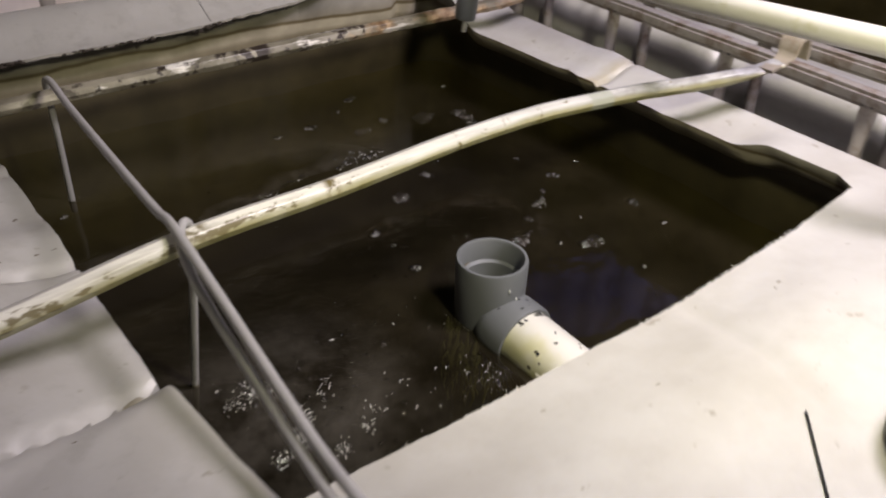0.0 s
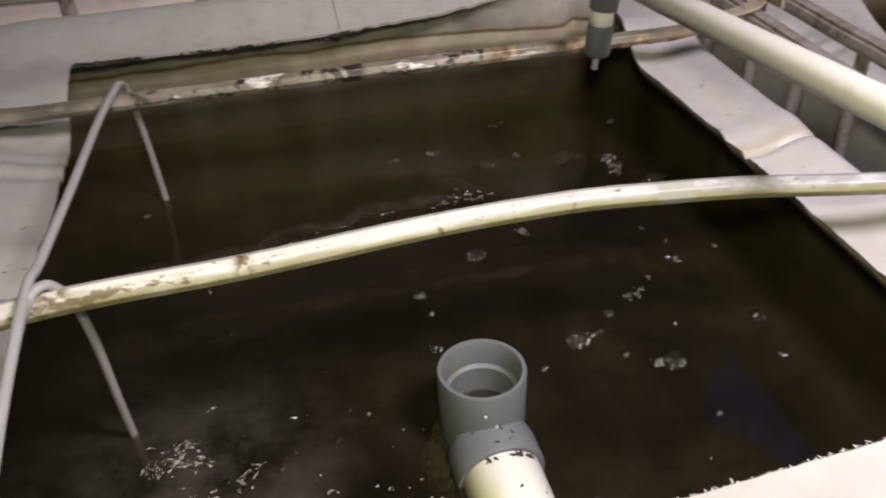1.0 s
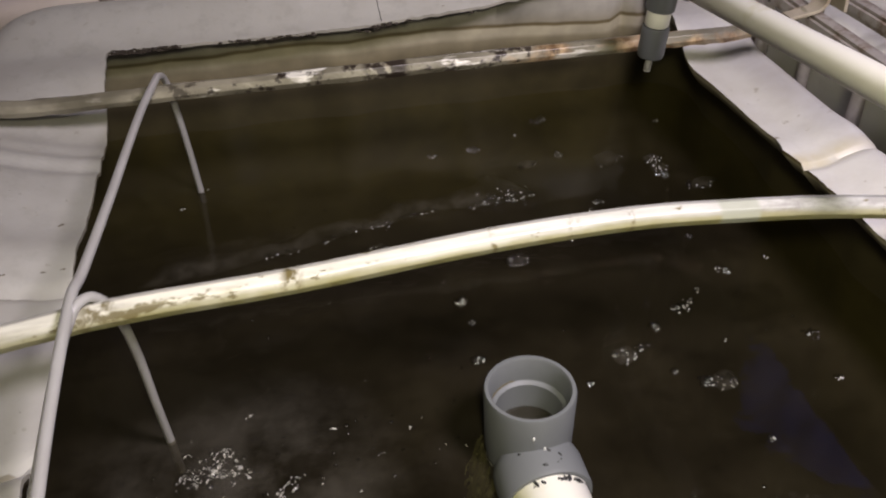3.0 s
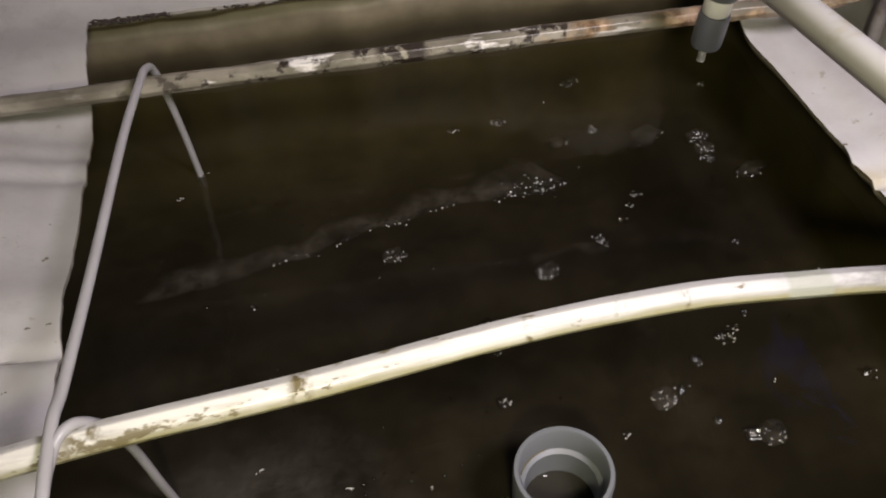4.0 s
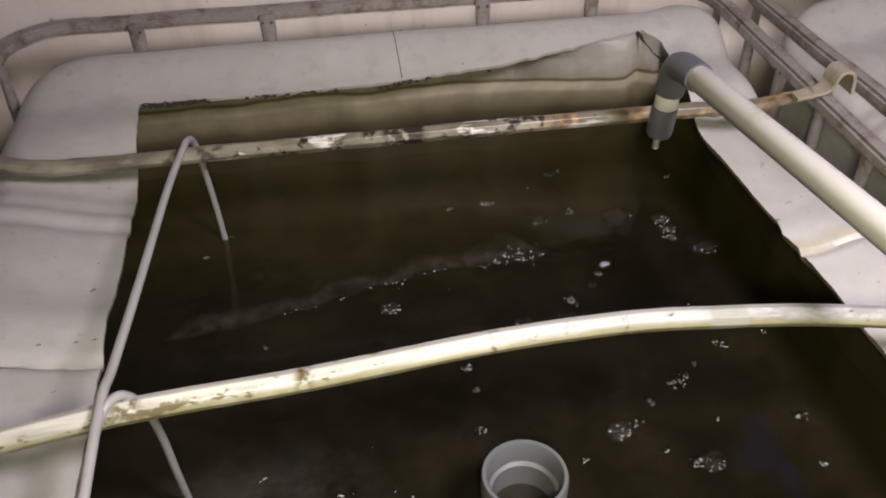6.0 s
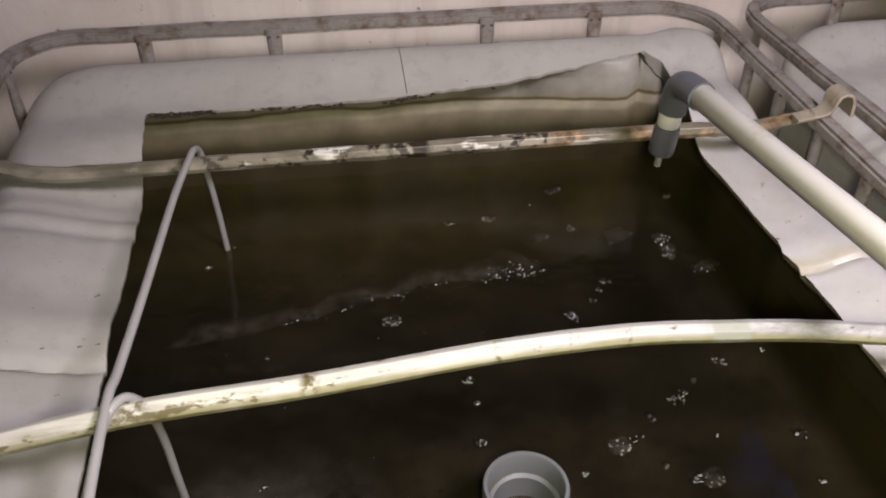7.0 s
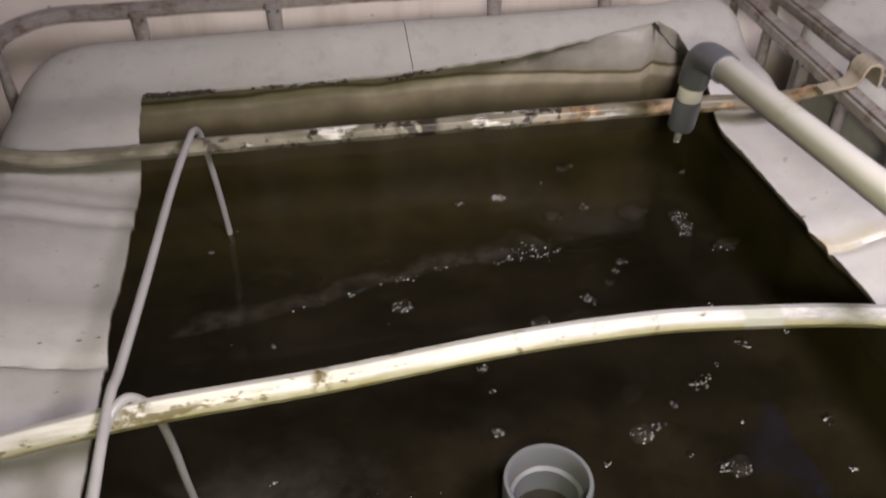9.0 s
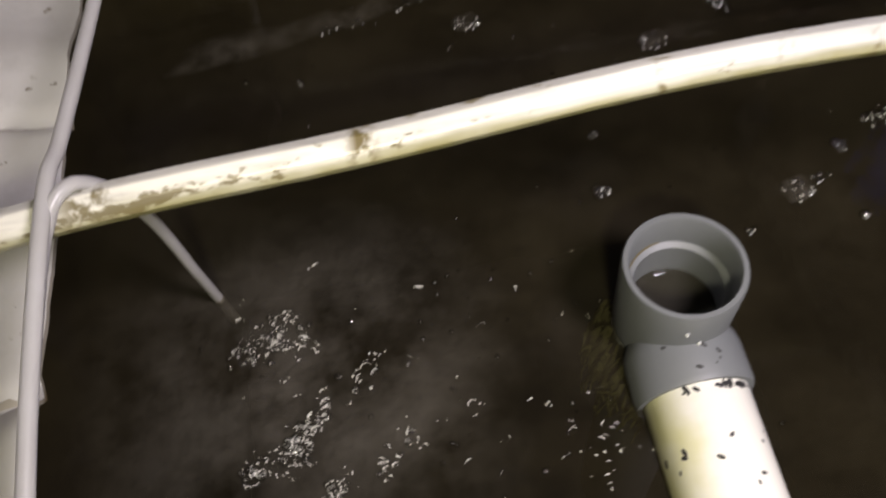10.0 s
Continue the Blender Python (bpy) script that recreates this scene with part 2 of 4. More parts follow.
def water_surface():
    m, nt, p = material("murky_pond_water")
    v = coords(nt)
    tone = ramp(nt, noise_of(nt, v, 9.0, 6, 0.6), (0.32, (0.0120, 0.0098, 0.0056)), (0.50, (0.0195, 0.0160, 0.0092)), (0.68, (0.0295, 0.0246, 0.0144)))
    p.inputs["Roughness"].default_value = 0.03
    p.inputs["IOR"].default_value = 1.33
    p.inputs["Specular IOR Level"].default_value = 0.7
    p.inputs["Alpha"].default_value = 0.58
    ripples = maths(nt, "ADD", noise_of(nt, v, 16.0, 3), maths(nt, "MULTIPLY", noise_of(nt, v, 60.0, 2), 0.25))
    sep = height_of(nt, v)
    dx, dy = maths(nt, "ADD", sep[0], 0.17), maths(nt, "ADD", sep[1], 0.05)
    gap = maths(nt, "SQRT", maths(nt, "ADD", maths(nt, "MULTIPLY", dx, dx), maths(nt, "MULTIPLY", dy, dy)))
    boil = ramp(nt, gap, (0.02, 1.0), (0.20, 0.0))
    cloud = maths(nt, "MULTIPLY", ramp(nt, noise_of(nt, v, 18.0, 5), (0.35, 0.0), (0.75, 1.0)), ramp(nt, gap, (0.03, 1.0), (0.15, 0.0)))
    drift = maths(nt, "MULTIPLY", ramp(nt, noise_of(nt, v, 13.0, 5, 0.6), (0.48, 0.0), (0.74, 0.55)), ramp(nt, gap, (0.05, 1.0), (0.34, 0.0)))
    # darker drawn-out streaks
    streak = ramp(nt, noise_of(nt, stretched(nt, v, (0.6, 1.2, 1)), 24.0, 5, 0.6), (0.54, 0.0), (0.70, 0.45))
    tone = blend(nt, streak, tone, (0.0075, 0.0060, 0.0036))
    tone = blend(nt, drift, tone, (0.056, 0.049, 0.038))
    nt.links.new(blend(nt, cloud, tone, (0.125, 0.115, 0.098)), p.inputs["Base Color"])
    churn = maths(nt, "MULTIPLY", maths(nt, "MULTIPLY", maths(nt, "ADD", noise_of(nt, v, 75.0, 3), maths(nt, "MULTIPLY", noise_of(nt, v, 190.0, 2), 0.15)), boil), 4.0)
    bumped(nt, p, maths(nt, "ADD", ripples, churn), 0.5, 0.002)
    return m


def clear_water():
    m, nt, p = material("clear_standing_water")
    p.inputs["Base Color"].default_value = (0.03, 0.028, 0.022, 1)
    p.inputs["Alpha"].default_value = 0.80
    p.inputs["Roughness"].default_value = 0.02
    p.inputs["IOR"].default_value = 1.33
    v = coords(nt)
    bumped(nt, p, noise_of(nt, v, 60.0, 2), 0.3, 0.002)
    return m


def bubble_film():
    m, nt, p = material("bubble_film")
    clear, gloss, mixed = nt.nodes.new("ShaderNodeBsdfTransparent"), nt.nodes.new("ShaderNodeBsdfGlossy"), nt.nodes.new("ShaderNodeMixShader")
    fres = node(nt, "ShaderNodeFresnel", IOR=1.45)
    gloss.inputs["Roughness"].default_value = 0.05
    nt.links.new(maths(nt, "ADD", maths(nt, "MULTIPLY", fres.outputs[0], 0.60), 0.08, True), mixed.inputs[0])
    nt.links.new(clear.outputs[0], mixed.inputs[1]), nt.links.new(gloss.outputs[0], mixed.inputs[2])
    nt.links.new(mixed.outputs[0], nt.nodes["Material Output"].inputs[0])
    return m


def foam():
    m, nt, p = material("thin_grey_foam")
    v = coords(nt)
    nt.links.new(ramp(nt, noise_of(nt, v, 45.0, 5), (0.35, (0.10, 0.09, 0.07)), (0.7, (0.17, 0.155, 0.125))), p.inputs["Base Color"])
    cover = nt.nodes.new("ShaderNodeAttribute")
    cover.attribute_name = "cover"
    nt.links.new(maths(nt, "MULTIPLY", ramp(nt, noise_of(nt, v, 70.0, 4), (0.30, 0.05), (0.70, 0.30)), cover.outputs["Fac"]), p.inputs["Alpha"])
    p.inputs["Roughness"].default_value = 0.3
    bumped(nt, p, noise_of(nt, v, 220.0, 2), 0.2, 0.001)
    return m


def plaster():
    m, nt, p = material("stained_white_plaster")
    v = coords(nt)
    stain = ramp(nt, noise_of(nt, v, 2.6, 6, 0.6), (0.42, 0.0), (0.72, 1.0))
    runs = ramp(nt, noise_of(nt, stretched(nt, v, (9, 9, 0.8)), 2.0, 5), (0.52, 0.0), (0.72, 1.0))
    specks = ramp(nt, noise_of(nt, v, 55.0, 3), (0.70, 0.0), (0.75, 1.0))
    c = blend(nt, stain, (0.83, 0.77, 0.695), (0.66, 0.57, 0.50))
    c = blend(nt, maths(nt, "MULTIPLY", runs, 0.5), c, (0.46, 0.40, 0.35))
    c = blend(nt, maths(nt, "MULTIPLY", specks, 0.7), c, (0.12, 0.10, 0.09))
    nt.links.new(c, p.inputs["Base Color"])
    p.inputs["Roughness"].default_value = 0.85
    bumped(nt, p, noise_of(nt, v, 40.0, 5), 0.3, 0.004)
    return m


def concrete():
    m, nt, p = material("dark_damp_concrete")
    v = coords(nt)
    nt.links.new(ramp(nt, noise_of(nt, v, 5.0, 6), (0.3, (0.10, 0.095, 0.09)), (0.7, (0.20, 0.19, 0.18))), p.inputs["Base Color"])
    p.inputs["Roughness"].default_value = 0.8
    return m


def plain(name, colour, rough=0.5):
    m, nt, p = material(name)
    v = coords(nt)
    nt.links.new(blend(nt, noise_of(nt, v, 25.0, 4), tuple(k * 0.8 for k in colour), tuple(k * 1.15 for k in colour)), p.inputs["Base Color"])
    p.inputs["Roughness"].default_value = rough
    return m


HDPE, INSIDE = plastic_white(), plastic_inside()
CAGE = steel("weathered_galvanised_steel", (0.32, 0.295, 0.275), (0.17, 0.13, 0.10), 0.13, 0.25)
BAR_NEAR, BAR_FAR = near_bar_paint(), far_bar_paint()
HOOK = steel("dull_tan_steel", (0.36, 0.32, 0.25), (0.25, 0.19, 0.12), 0.05, 0.15)
PVC_GREY = pvc("mid_grey_pvc", (0.135, 0.144, 0.152), (0.10, 0.09, 0.07), 0.0, 0.5)
PVC_DARK = pvc("dark_grey_pvc", (0.105, 0.11, 0.125), (0.06, 0.06, 0.06), 0.02, 0.4)
PVC_CREAM = pvc("cream_pvc", (0.95, 0.93, 0.775), (0.60, 0.57, 0.34), 0.08, 0.4, 14.0)
def stub_paint():
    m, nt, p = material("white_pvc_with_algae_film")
    v = coords(nt)
    side = maths(nt, "ADD", maths(nt, "MULTIPLY", height_of(nt, v)[0], -18.0), noise_of(nt, v, 30.0, 4))
    f = ramp(nt, side, (0.55, 0.0), (1.0, 0.8))
    tone = blend(nt, noise_of(nt, v, 11.0, 4), (0.80, 0.79, 0.72), (0.88, 0.87, 0.80))
    nt.links.new(blend(nt, f, tone, (0.70, 0.68, 0.34)), p.inputs["Base Color"])
    p.inputs["Roughness"].default_value = 0.4
    bumped(nt, p, noise_of(nt, v, 60.0, 3), 0.12, 0.002)
    return m


PVC_SPOTTED = stub_paint()
BAND = pvc("white_pvc_band", (0.74, 0.73, 0.70), (0.4, 0.38, 0.33), 0.04, 0.45)
TUBE, WATER, BUBBLE, FOAM, CLEAR = tubing(), water_surface(), bubble_film(), foam(), clear_water()
PLASTER, CONCRETE = plaster(), concrete()
CEILING = plain("dark_unlit_ceiling", (0.05, 0.045, 0.045), 0.9)
# tubing below the surface; fading in the murk is put into its brown
WET_TUBE = plain("murk_browned_tubing", (0.16, 0.145, 0.11), 0.4)
# opaque white that stands in for glints of the torch on bubbles and ripples
GLINT_WHITE = plain("white_glint", (0.84, 0.84, 0.80), 0.12)
PALE_WET = plain("wet_glint", (0.62, 0.63, 0.62), 0.05)
ALGAE = plain("slimy_green_algae", (0.17, 0.165, 0.06), 0.6)
BLUE = plain("blue_plastic", (0.003, 0.028, 0.33), 0.5)
SCUM = plain("brown_scum", (0.10, 0.085, 0.05), 0.4)
RIVET = plain("dark_rivet_steel", (0.09, 0.08, 0.075), 0.6)
BLACK = plain("black_cable_sheath", (0.02, 0.02, 0.02), 0.5)


# ---- building ----
def finish(bm, mats, smooth=True):
    me = bpy.data.meshes.new("mesh")
    bmesh.ops.recalc_face_normals(bm, faces=bm.faces)
    for e in bm.edges if smooth else ():
        if e.smooth and len(e.link_faces) == 2 and e.calc_face_angle(0.0) > 0.9:
            e.smooth = False
    bm.to_mesh(me)
    bm.free()
    for m in mats if isinstance(mats, (list, tuple)) else [mats]:
        me.materials.append(m)
    if smooth:
        me.polygons.foreach_set("use_smooth", [True] * len(me.polygons))
    return me


def part(name, bm, mats, parent, label="", smooth=True):
    ob = new(name, finish(bm, mats, smooth))
    ob.parent = parent
    return tagged(ob, label)


def thing(name, bm, mats, label, category, group="", kind="", smooth=True):
    return tagged(new(name, finish(bm, mats, smooth)), label, category, group, kind)


def empty(name, place, label, category, group="", kind=""):
    ob = new(name)
    ob.location = place
    ob.empty_display_size = 0.05
    return tagged(ob, label, category, group, kind)


def box(bm, lo, hi, bevel=0.0):
    vs = [bm.verts.new((x, y, z)) for x in (lo[0], hi[0]) for y in (lo[1], hi[1]) for z in (lo[2], hi[2])]
    fs = [bm.faces.new([vs[i] for i in f]) for f in ((0, 1, 3, 2), (4, 6, 7, 5), (0, 4, 5, 1), (2, 3, 7, 6), (0, 2, 6, 4), (1, 5, 7, 3))]
    if bevel:
        es = list({e for f in fs for e in f.edges})
        bmesh.ops.bevel(bm, geom=es, offset=bevel, segments=2, affect="EDGES")


def smoothed(points, steps=8):
    """A Catmull-Rom line through the points."""
    p = [Vector(q) for q in points]
    p = [p[0] * 2 - p[1]] + p + [p[-1] * 2 - p[-2]]
    out = []
    for i in range(1, len(p) - 2):
        for k in range(steps):
            u = k / steps
            out.append(0.5 * (2 * p[i] + (p[i + 1] - p[i - 1]) * u + (2 * p[i - 1] - 5 * p[i] + 4 * p[i + 1] - p[i + 2]) * u * u
                              + (3 * p[i] - p[i - 1] - 3 * p[i + 1] + p[i + 2]) * u ** 3))
    return out + [p[-2]]


def sweep(bm, path, shape, up=(0, 0, 1), closed=False, scales=None):
    """Sweeps a closed outline, of (sideways, up) pairs, along a path."""
    path = [Vector(q) for q in path]
    n, rings = len(path), []
    for i, q in enumerate(path):
        a = path[(i - 1) % n] if closed or i else path[0]
        b = path[(i + 1) % n] if closed or i < n - 1 else path[-1]
        along = (b - a).normalized()
        ref = Vector(up)
        if abs(along.dot(ref)) > 0.95:
            ref = Vector((0, 1, 0)) if abs(along.y) < 0.9 else Vector((1, 0, 0))
        side = along.cross(ref).normalized()
        top = side.cross(along)
        k = scales[i] if scales else 1.0
        rings.append([bm.verts.new(q + side * (u * k) + top * (v * k)) for u, v in shape])
    m = len(shape)
    for i in range(n if closed else n - 1):
        r, s = rings[i], rings[(i + 1) % n]
        for j in range(m):
            bm.faces.new((r[j], r[(j + 1) % m], s[(j + 1) % m], s[j]))
    if not closed:
        bm.faces.new(rings[0]), bm.faces.new(rings[-1][::-1])
    return rings


def ring(r, n=14, flat=1.0, power=1.0):
    out = []
    for i in range(n):
        a = 2 * math.pi * i / n
        c, s = math.cos(a), math.sin(a)
        out.append((r * math.copysign(abs(c) ** power, c), r * flat * math.copysign(abs(s) ** power, s)))
    return out


def lathe(bm, base, axis, profile, n=40):
    """Turns (along, radius) pairs round an axis, closed into a solid of revolution."""
    axis = Vector(axis).normalized()
    side = axis.orthogonal().normalized()
    other = axis.cross(side)
    rows = []
    for h, r in profile:
        rows.append([bm.verts.new(Vector(base) + axis * h + (side * math.cos(2 * math.pi * k / n) + other * math.sin(2 * math.pi * k / n)) * r) for k in range(n)])
    for a, b in zip(rows, rows[1:] + rows[:1]):
        for k in range(n):
            bm.faces.new((a[k], a[(k + 1) % n], b[(k + 1) % n], b[k]))


def hollow(h0, h1, r_out, r_in, e=0.0012):
    """The profile of an open pipe with rounded rims."""
    return [(h0, r_in + e), (h0, r_out - e), (h0 + e, r_out), (h1 - e, r_out), (h1, r_out - e), (h1, r_in + e), (h1 - e, r_in), (h0 + e, r_in)]


def step(a, b, v):
    u = min(1.0, max(0.0, (v - a) / (b - a)))
    return u * u * (3 - 2 * u)


def hump(v, mid, width):
    return math.exp(-((v - mid) / width) ** 2)


# ---- the room ----
def slab(name, lo, hi, mat, label, category):
    bm = bmesh.new()
    box(bm, lo, hi)
    return thing(name, bm, mat, label, category, kind="structure", smooth=False)


slab("floor", (-3.0, -3.0, -0.12), (3.6, 2.6, 0.0), CONCRETE, "damp grey concrete floor", "floor")
# the low top is invented, so the water mirrors dark space above it
slab("wall_partition", (-3.0, 0.86, 0.0), (3.6, 0.98, 1.30), PLASTER, "stained white plastered low wall behind the tanks", "wall")
# walls out of view, added to close the room
slab("wall_north", (-3.0, 2.6, 0.0), (3.6, 2.74, 2.8), PLASTER, "stained white plastered wall", "wall")
slab("wall_south", (-3.0, -3.14, 0.0), (3.6, -3.0, 2.8), PLASTER, "stained white plastered wall", "wall")
slab("wall_west", (-3.14, -3.0, 0.0), (-3.0, 2.6, 2.8), PLASTER, "stained white plastered wall", "wall")
slab("wall_east", (3.6, -3.0, 0.0), (3.74, 2.6, 2.8), PLASTER, "stained white plastered wall", "wall")
# unseen; coloured near black so the water mirrors a dark room
slab("ceiling", (-3.0, -3.0, 2.8), (3.6, 2.6, 2.92), CEILING, "dark unlit ceiling", "ceiling")

# ---- the cut-open tank ----
WATER_Z = 0.932
X0, X1, Y0, Y1, ROUND = -0.462, 0.467, -0.55, 0.615, 0.12
OPENING = [(-0.265, -0.244), (-0.272, -0.19), (-0.283, -0.07), (-0.286, 0.13), (-0.290, 0.32), (-0.293, 0.41), (-0.297, 0.507),
           (-0.13, 0.506), (0.03, 0.512), (0.15, 0.522), (0.245, 0.536), (0.352, 0.552), (0.374, 0.536), (0.382, 0.500), (0.374, 0.42), (0.373, 0.37), (0.378, 0.30),
           (0.382, 0.192), (0.377, 0.170), (0.384, 0.148), (0.388, 0.08), (0.389, -0.007), (0.389, -0.06), (0.396, -0.19), (0.383, -0.214),
           (0.25, -0.231), (0.087, -0.243), (-0.085, -0.246)]
MID = Vector((0.05, 0.16))


def edge_gap(x, y):
    """How far inside the tank's rounded outline a place lies."""
    cx, cy = (X0 + X1) / 2, (Y0 + Y1) / 2
    rr = 0.065 if x > cx and y > cy else ROUND
    qx, qy = abs(x - cx) - ((X1 - X0) / 2 - rr), abs(y - cy) - ((Y1 - Y0) / 2 - rr)
    return rr - (math.hypot(max(qx, 0), max(qy, 0)) + min(max(qx, qy), 0))


def top_height(x, y):
    side = 1.045 + (0.028 * step(0.29, 0.43, -x) if x < 0 else 0.016 * step(0.395, 0.45, x))
    far = 1.079 + 0.038 * step(0.50, 0.585, y)
    near = 1.061 + 0.030 * step(0.225, 0.37, -y)
    z = side
    # mouldings across the two side shelves
    if x < 0:
        z += 0.009 * hump(y, 0.148, 0.034) - 0.008 * hump(y, 0.100, 0.006) - 0.005 * hump(y, 0.300, 0.009) - 0.005 * hump(y, 0.335, 0.011)
        fold = -0.080 - 0.27 * (-x - 0.28)
        wn = step(0.0, 0.03, fold - y)
        z -= 0.008 * hump(y, fold, 0.006)
    else:
        z += 0.0038 * hump(y, 0.178, 0.026) - 0.0045 * hump(y, 0.141, 0.0045) - 0.0015 * hump(y, 0.035, 0.016)
        wn = step(0.062, 0.115, -y)
    z = z + (far - z) * (step(0.385, 0.47, y) if x < 0 else step(0.375, 0.45, y))
    z = z + (near - z) * wn
    ridge = (x - 0.085) - (y + 0.25) * 0.297
    z -= 0.0035 * hump(ridge, 0.0, 0.007) * step(0.24, 0.28, -y) * step(0.41, 0.37, -y)
    z += 0.006 * hump(ridge, 0.07, 0.05) * step(0.25, 0.32, -y)
    z -= 0.008 * hump(y, 0.365, 0.020) * (1 if x < -0.25 else 0)
    d, r = edge_gap(x, y), 0.048 - 0.024 * step(0.36, 0.42, x)
    if d < r:
        z -= r - math.sqrt(max(0.0, r * r - (r - d) ** 2))
    return z + (0.0018 if x < 0.2 else 0.0007) * noise.noise(Vector((x * 9, y * 9, 0)))


def meet(poly, a):
    """Where the ray at angle a from MID leaves a closed polygon."""
    d, best = Vector((math.cos(a), math.sin(a))), None
    for p, q in zip(poly, poly[1:] + poly[:1]):
        p, e = Vector(p) - MID, Vector(q) - Vector(p)
        den = d.x * e.y - d.y * e.x
        if abs(den) < 1e-9:
            continue
        s, u = (p.x * e.y - p.y * e.x) / den, (p.x * d.y - p.y * d.x) / den
        if s > 0 and -1e-6 <= u <= 1 + 1e-6 and (best is None or s > best):
            best = s
    return best


def outline(x0, x1, y0, y1, rad, n=10, first=0.0):
    """A rounded rectangle; first gives the far right corner a radius of its own."""
    out, k = [], first or rad
    for cx, cy, a0, r in ((x1 - k, y1 - k, 0, k), (x0 + rad, y1 - rad, 90, rad), (x0 + rad, y0 + rad, 180, rad), (x1 - rad, y0 + rad, 270, rad)):
        out += [(cx + r * math.cos(radians(a0 + 90 * k / n)), cy + r * math.sin(radians(a0 + 90 * k / n))) for k in range(n + 1)]
    return out


def inner_wall(d, ro, lip=0.0):
    """The inside of the side panels, which bulge between their folds; lip: how far the far panel leans in at its top."""
    p = MID + d * ro
    x0, x1, y0, y1 = X0 + 0.02, 0.449, Y0 + 0.02, 0.572 - lip * step(0.22, 0.52, d.x)
    r = min((x1 - MID.x) / d.x if d.x > 1e-6 else 9, (x0 - MID.x) / d.x if d.x < -1e-6 else 9,
            (y1 - MID.y) / d.y if d.y > 1e-6 else 9, (y0 - MID.y) / d.y if d.y < -1e-6 else 9)
    q = MID + d * r
    on_side = abs(q.x - x1) < 1e-4 or abs(q.x - x0) < 1e-4
    along = q.y if on_side else q.x
    fold = 0.007 * (0.5 + 0.5 * math.cos(2 * math.pi * (along - (0.10 if on_side else 0.33)) / 0.175)) ** 3
    q = MID + d * (r - fold)
    # rounded corners
    cx, cy = min(max(q.x, x0 + 0.06), x1 - 0.06), min(max(q.y, y0 + 0.06), y1 - 0.06)
    off = q - Vector((cx, cy))
    if off.length > 0.06 and abs(off.x) > 1e-4 and abs(off.y) > 1e-4:
        q = Vector((cx, cy)) + off.normalized() * 0.06
    return q


def tank(label):
    root = empty("liquid_tank", (0, 0, 0), label, "tank", "bulk tanks")
    outer = outline(X0, X1, Y0, Y1, ROUND, first=0.065)
    angles = sorted({round(math.atan2(y - MID.y, x - MID.x), 5) for x, y in OPENING} | {round(2 * math.pi * k / 520 - math.pi, 5) for k in range(520)})
    steps, cols = 26, []
    for a in angles:
        d = Vector((math.cos(a), math.sin(a)))
        ri, ro = meet(OPENING, a), meet(outer, a)
        ri += 0.0008 * noise.noise(Vector((d.x * 60, d.y * 60, 3))) + 0.0009 * noise.noise(Vector((d.x * 17, d.y * 17, 5)))
        if d.y > 0.6:
            ri += 0.0022 * noise.noise(Vector((d.x * 38, d.y * 38, 8)))
        col = []
        for h in (0.0, 0.5, 0.9, 0.99):
            p = MID + d * ro
            col.append(Vector((p.x, p.y, h)))
        wall = len(col)
        for k in range(steps + 1):
            u = (k / steps) ** 1.6
            p = MID + d * (ro + (ri - ro) * u)
            col.append(Vector((p.x, p.y, top_height(p.x, p.y))))
        p = MID + d * ri
        z = col[-1].z
        col.append(Vector((p.x, p.y, z - 0.0035)))
        cut = len(col) - 1
        q, foot = inner_wall(d, ro, 0.030), inner_wall(d, ro)
        if d.x > 0.4 and d.y < 0.8:
            q = MID + d * max((q - MID).length, ri + 0.003)
        # the lip turns down more steeply along the right side
        steep = step(0.55, 0.72, d.x)
        drop = 0.016 + 0.016 * steep
        lip = min(0.019, (q - p).length * 0.6) / max((q - p).length, 1e-6)
        for k in range(1, 7):
            # along the east side a lip is turned down at the cut before the underside runs back to the wall
            u = k / 6
            bent = u / 0.5 * lip if u < 0.5 else lip + (1 - lip) * (u - 0.5) / 0.5
            w = p.lerp(q, u + (bent - u) * steep)
            fall = drop * (u ** 2 + (min(1.0, u / 0.5) * 0.66 + max(0.0, u - 0.5) * 0.68 - u ** 2) * steep)
            col.append(Vector((w.x, w.y, z - 0.0035 - fall)))
        top = min(z - 0.006 - drop, 1.036)
        for u in (0.0, 0.12, 0.25, 0.4, 0.55, 0.7, 0.85, 1.0):
            w = q.lerp(foot, u)
            col.append(Vector((w.x, w.y, top + (0.92 - top) * u)))
        for h in (0.86, 0.78, 0.65, 0.4, 0.02):
            col.append(Vector((foot.x, foot.y, h)))
        cols.append(col)
    n, rows = len(cols), len(cols[0])
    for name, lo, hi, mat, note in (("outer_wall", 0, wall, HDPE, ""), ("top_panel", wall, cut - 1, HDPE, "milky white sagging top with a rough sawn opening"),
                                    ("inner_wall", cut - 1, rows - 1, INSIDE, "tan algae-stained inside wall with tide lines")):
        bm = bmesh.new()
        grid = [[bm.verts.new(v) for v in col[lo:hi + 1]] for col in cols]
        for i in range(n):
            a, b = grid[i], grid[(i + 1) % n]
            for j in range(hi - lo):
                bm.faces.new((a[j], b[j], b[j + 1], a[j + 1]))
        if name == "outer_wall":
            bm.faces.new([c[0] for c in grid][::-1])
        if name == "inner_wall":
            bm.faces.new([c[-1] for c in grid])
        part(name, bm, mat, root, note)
    return root


# ---- the cage round it ----
RAIL_X, RAIL_Y0, RAIL_Y1, RAIL_Z = 0.475, -0.575, 0.674, 1.116


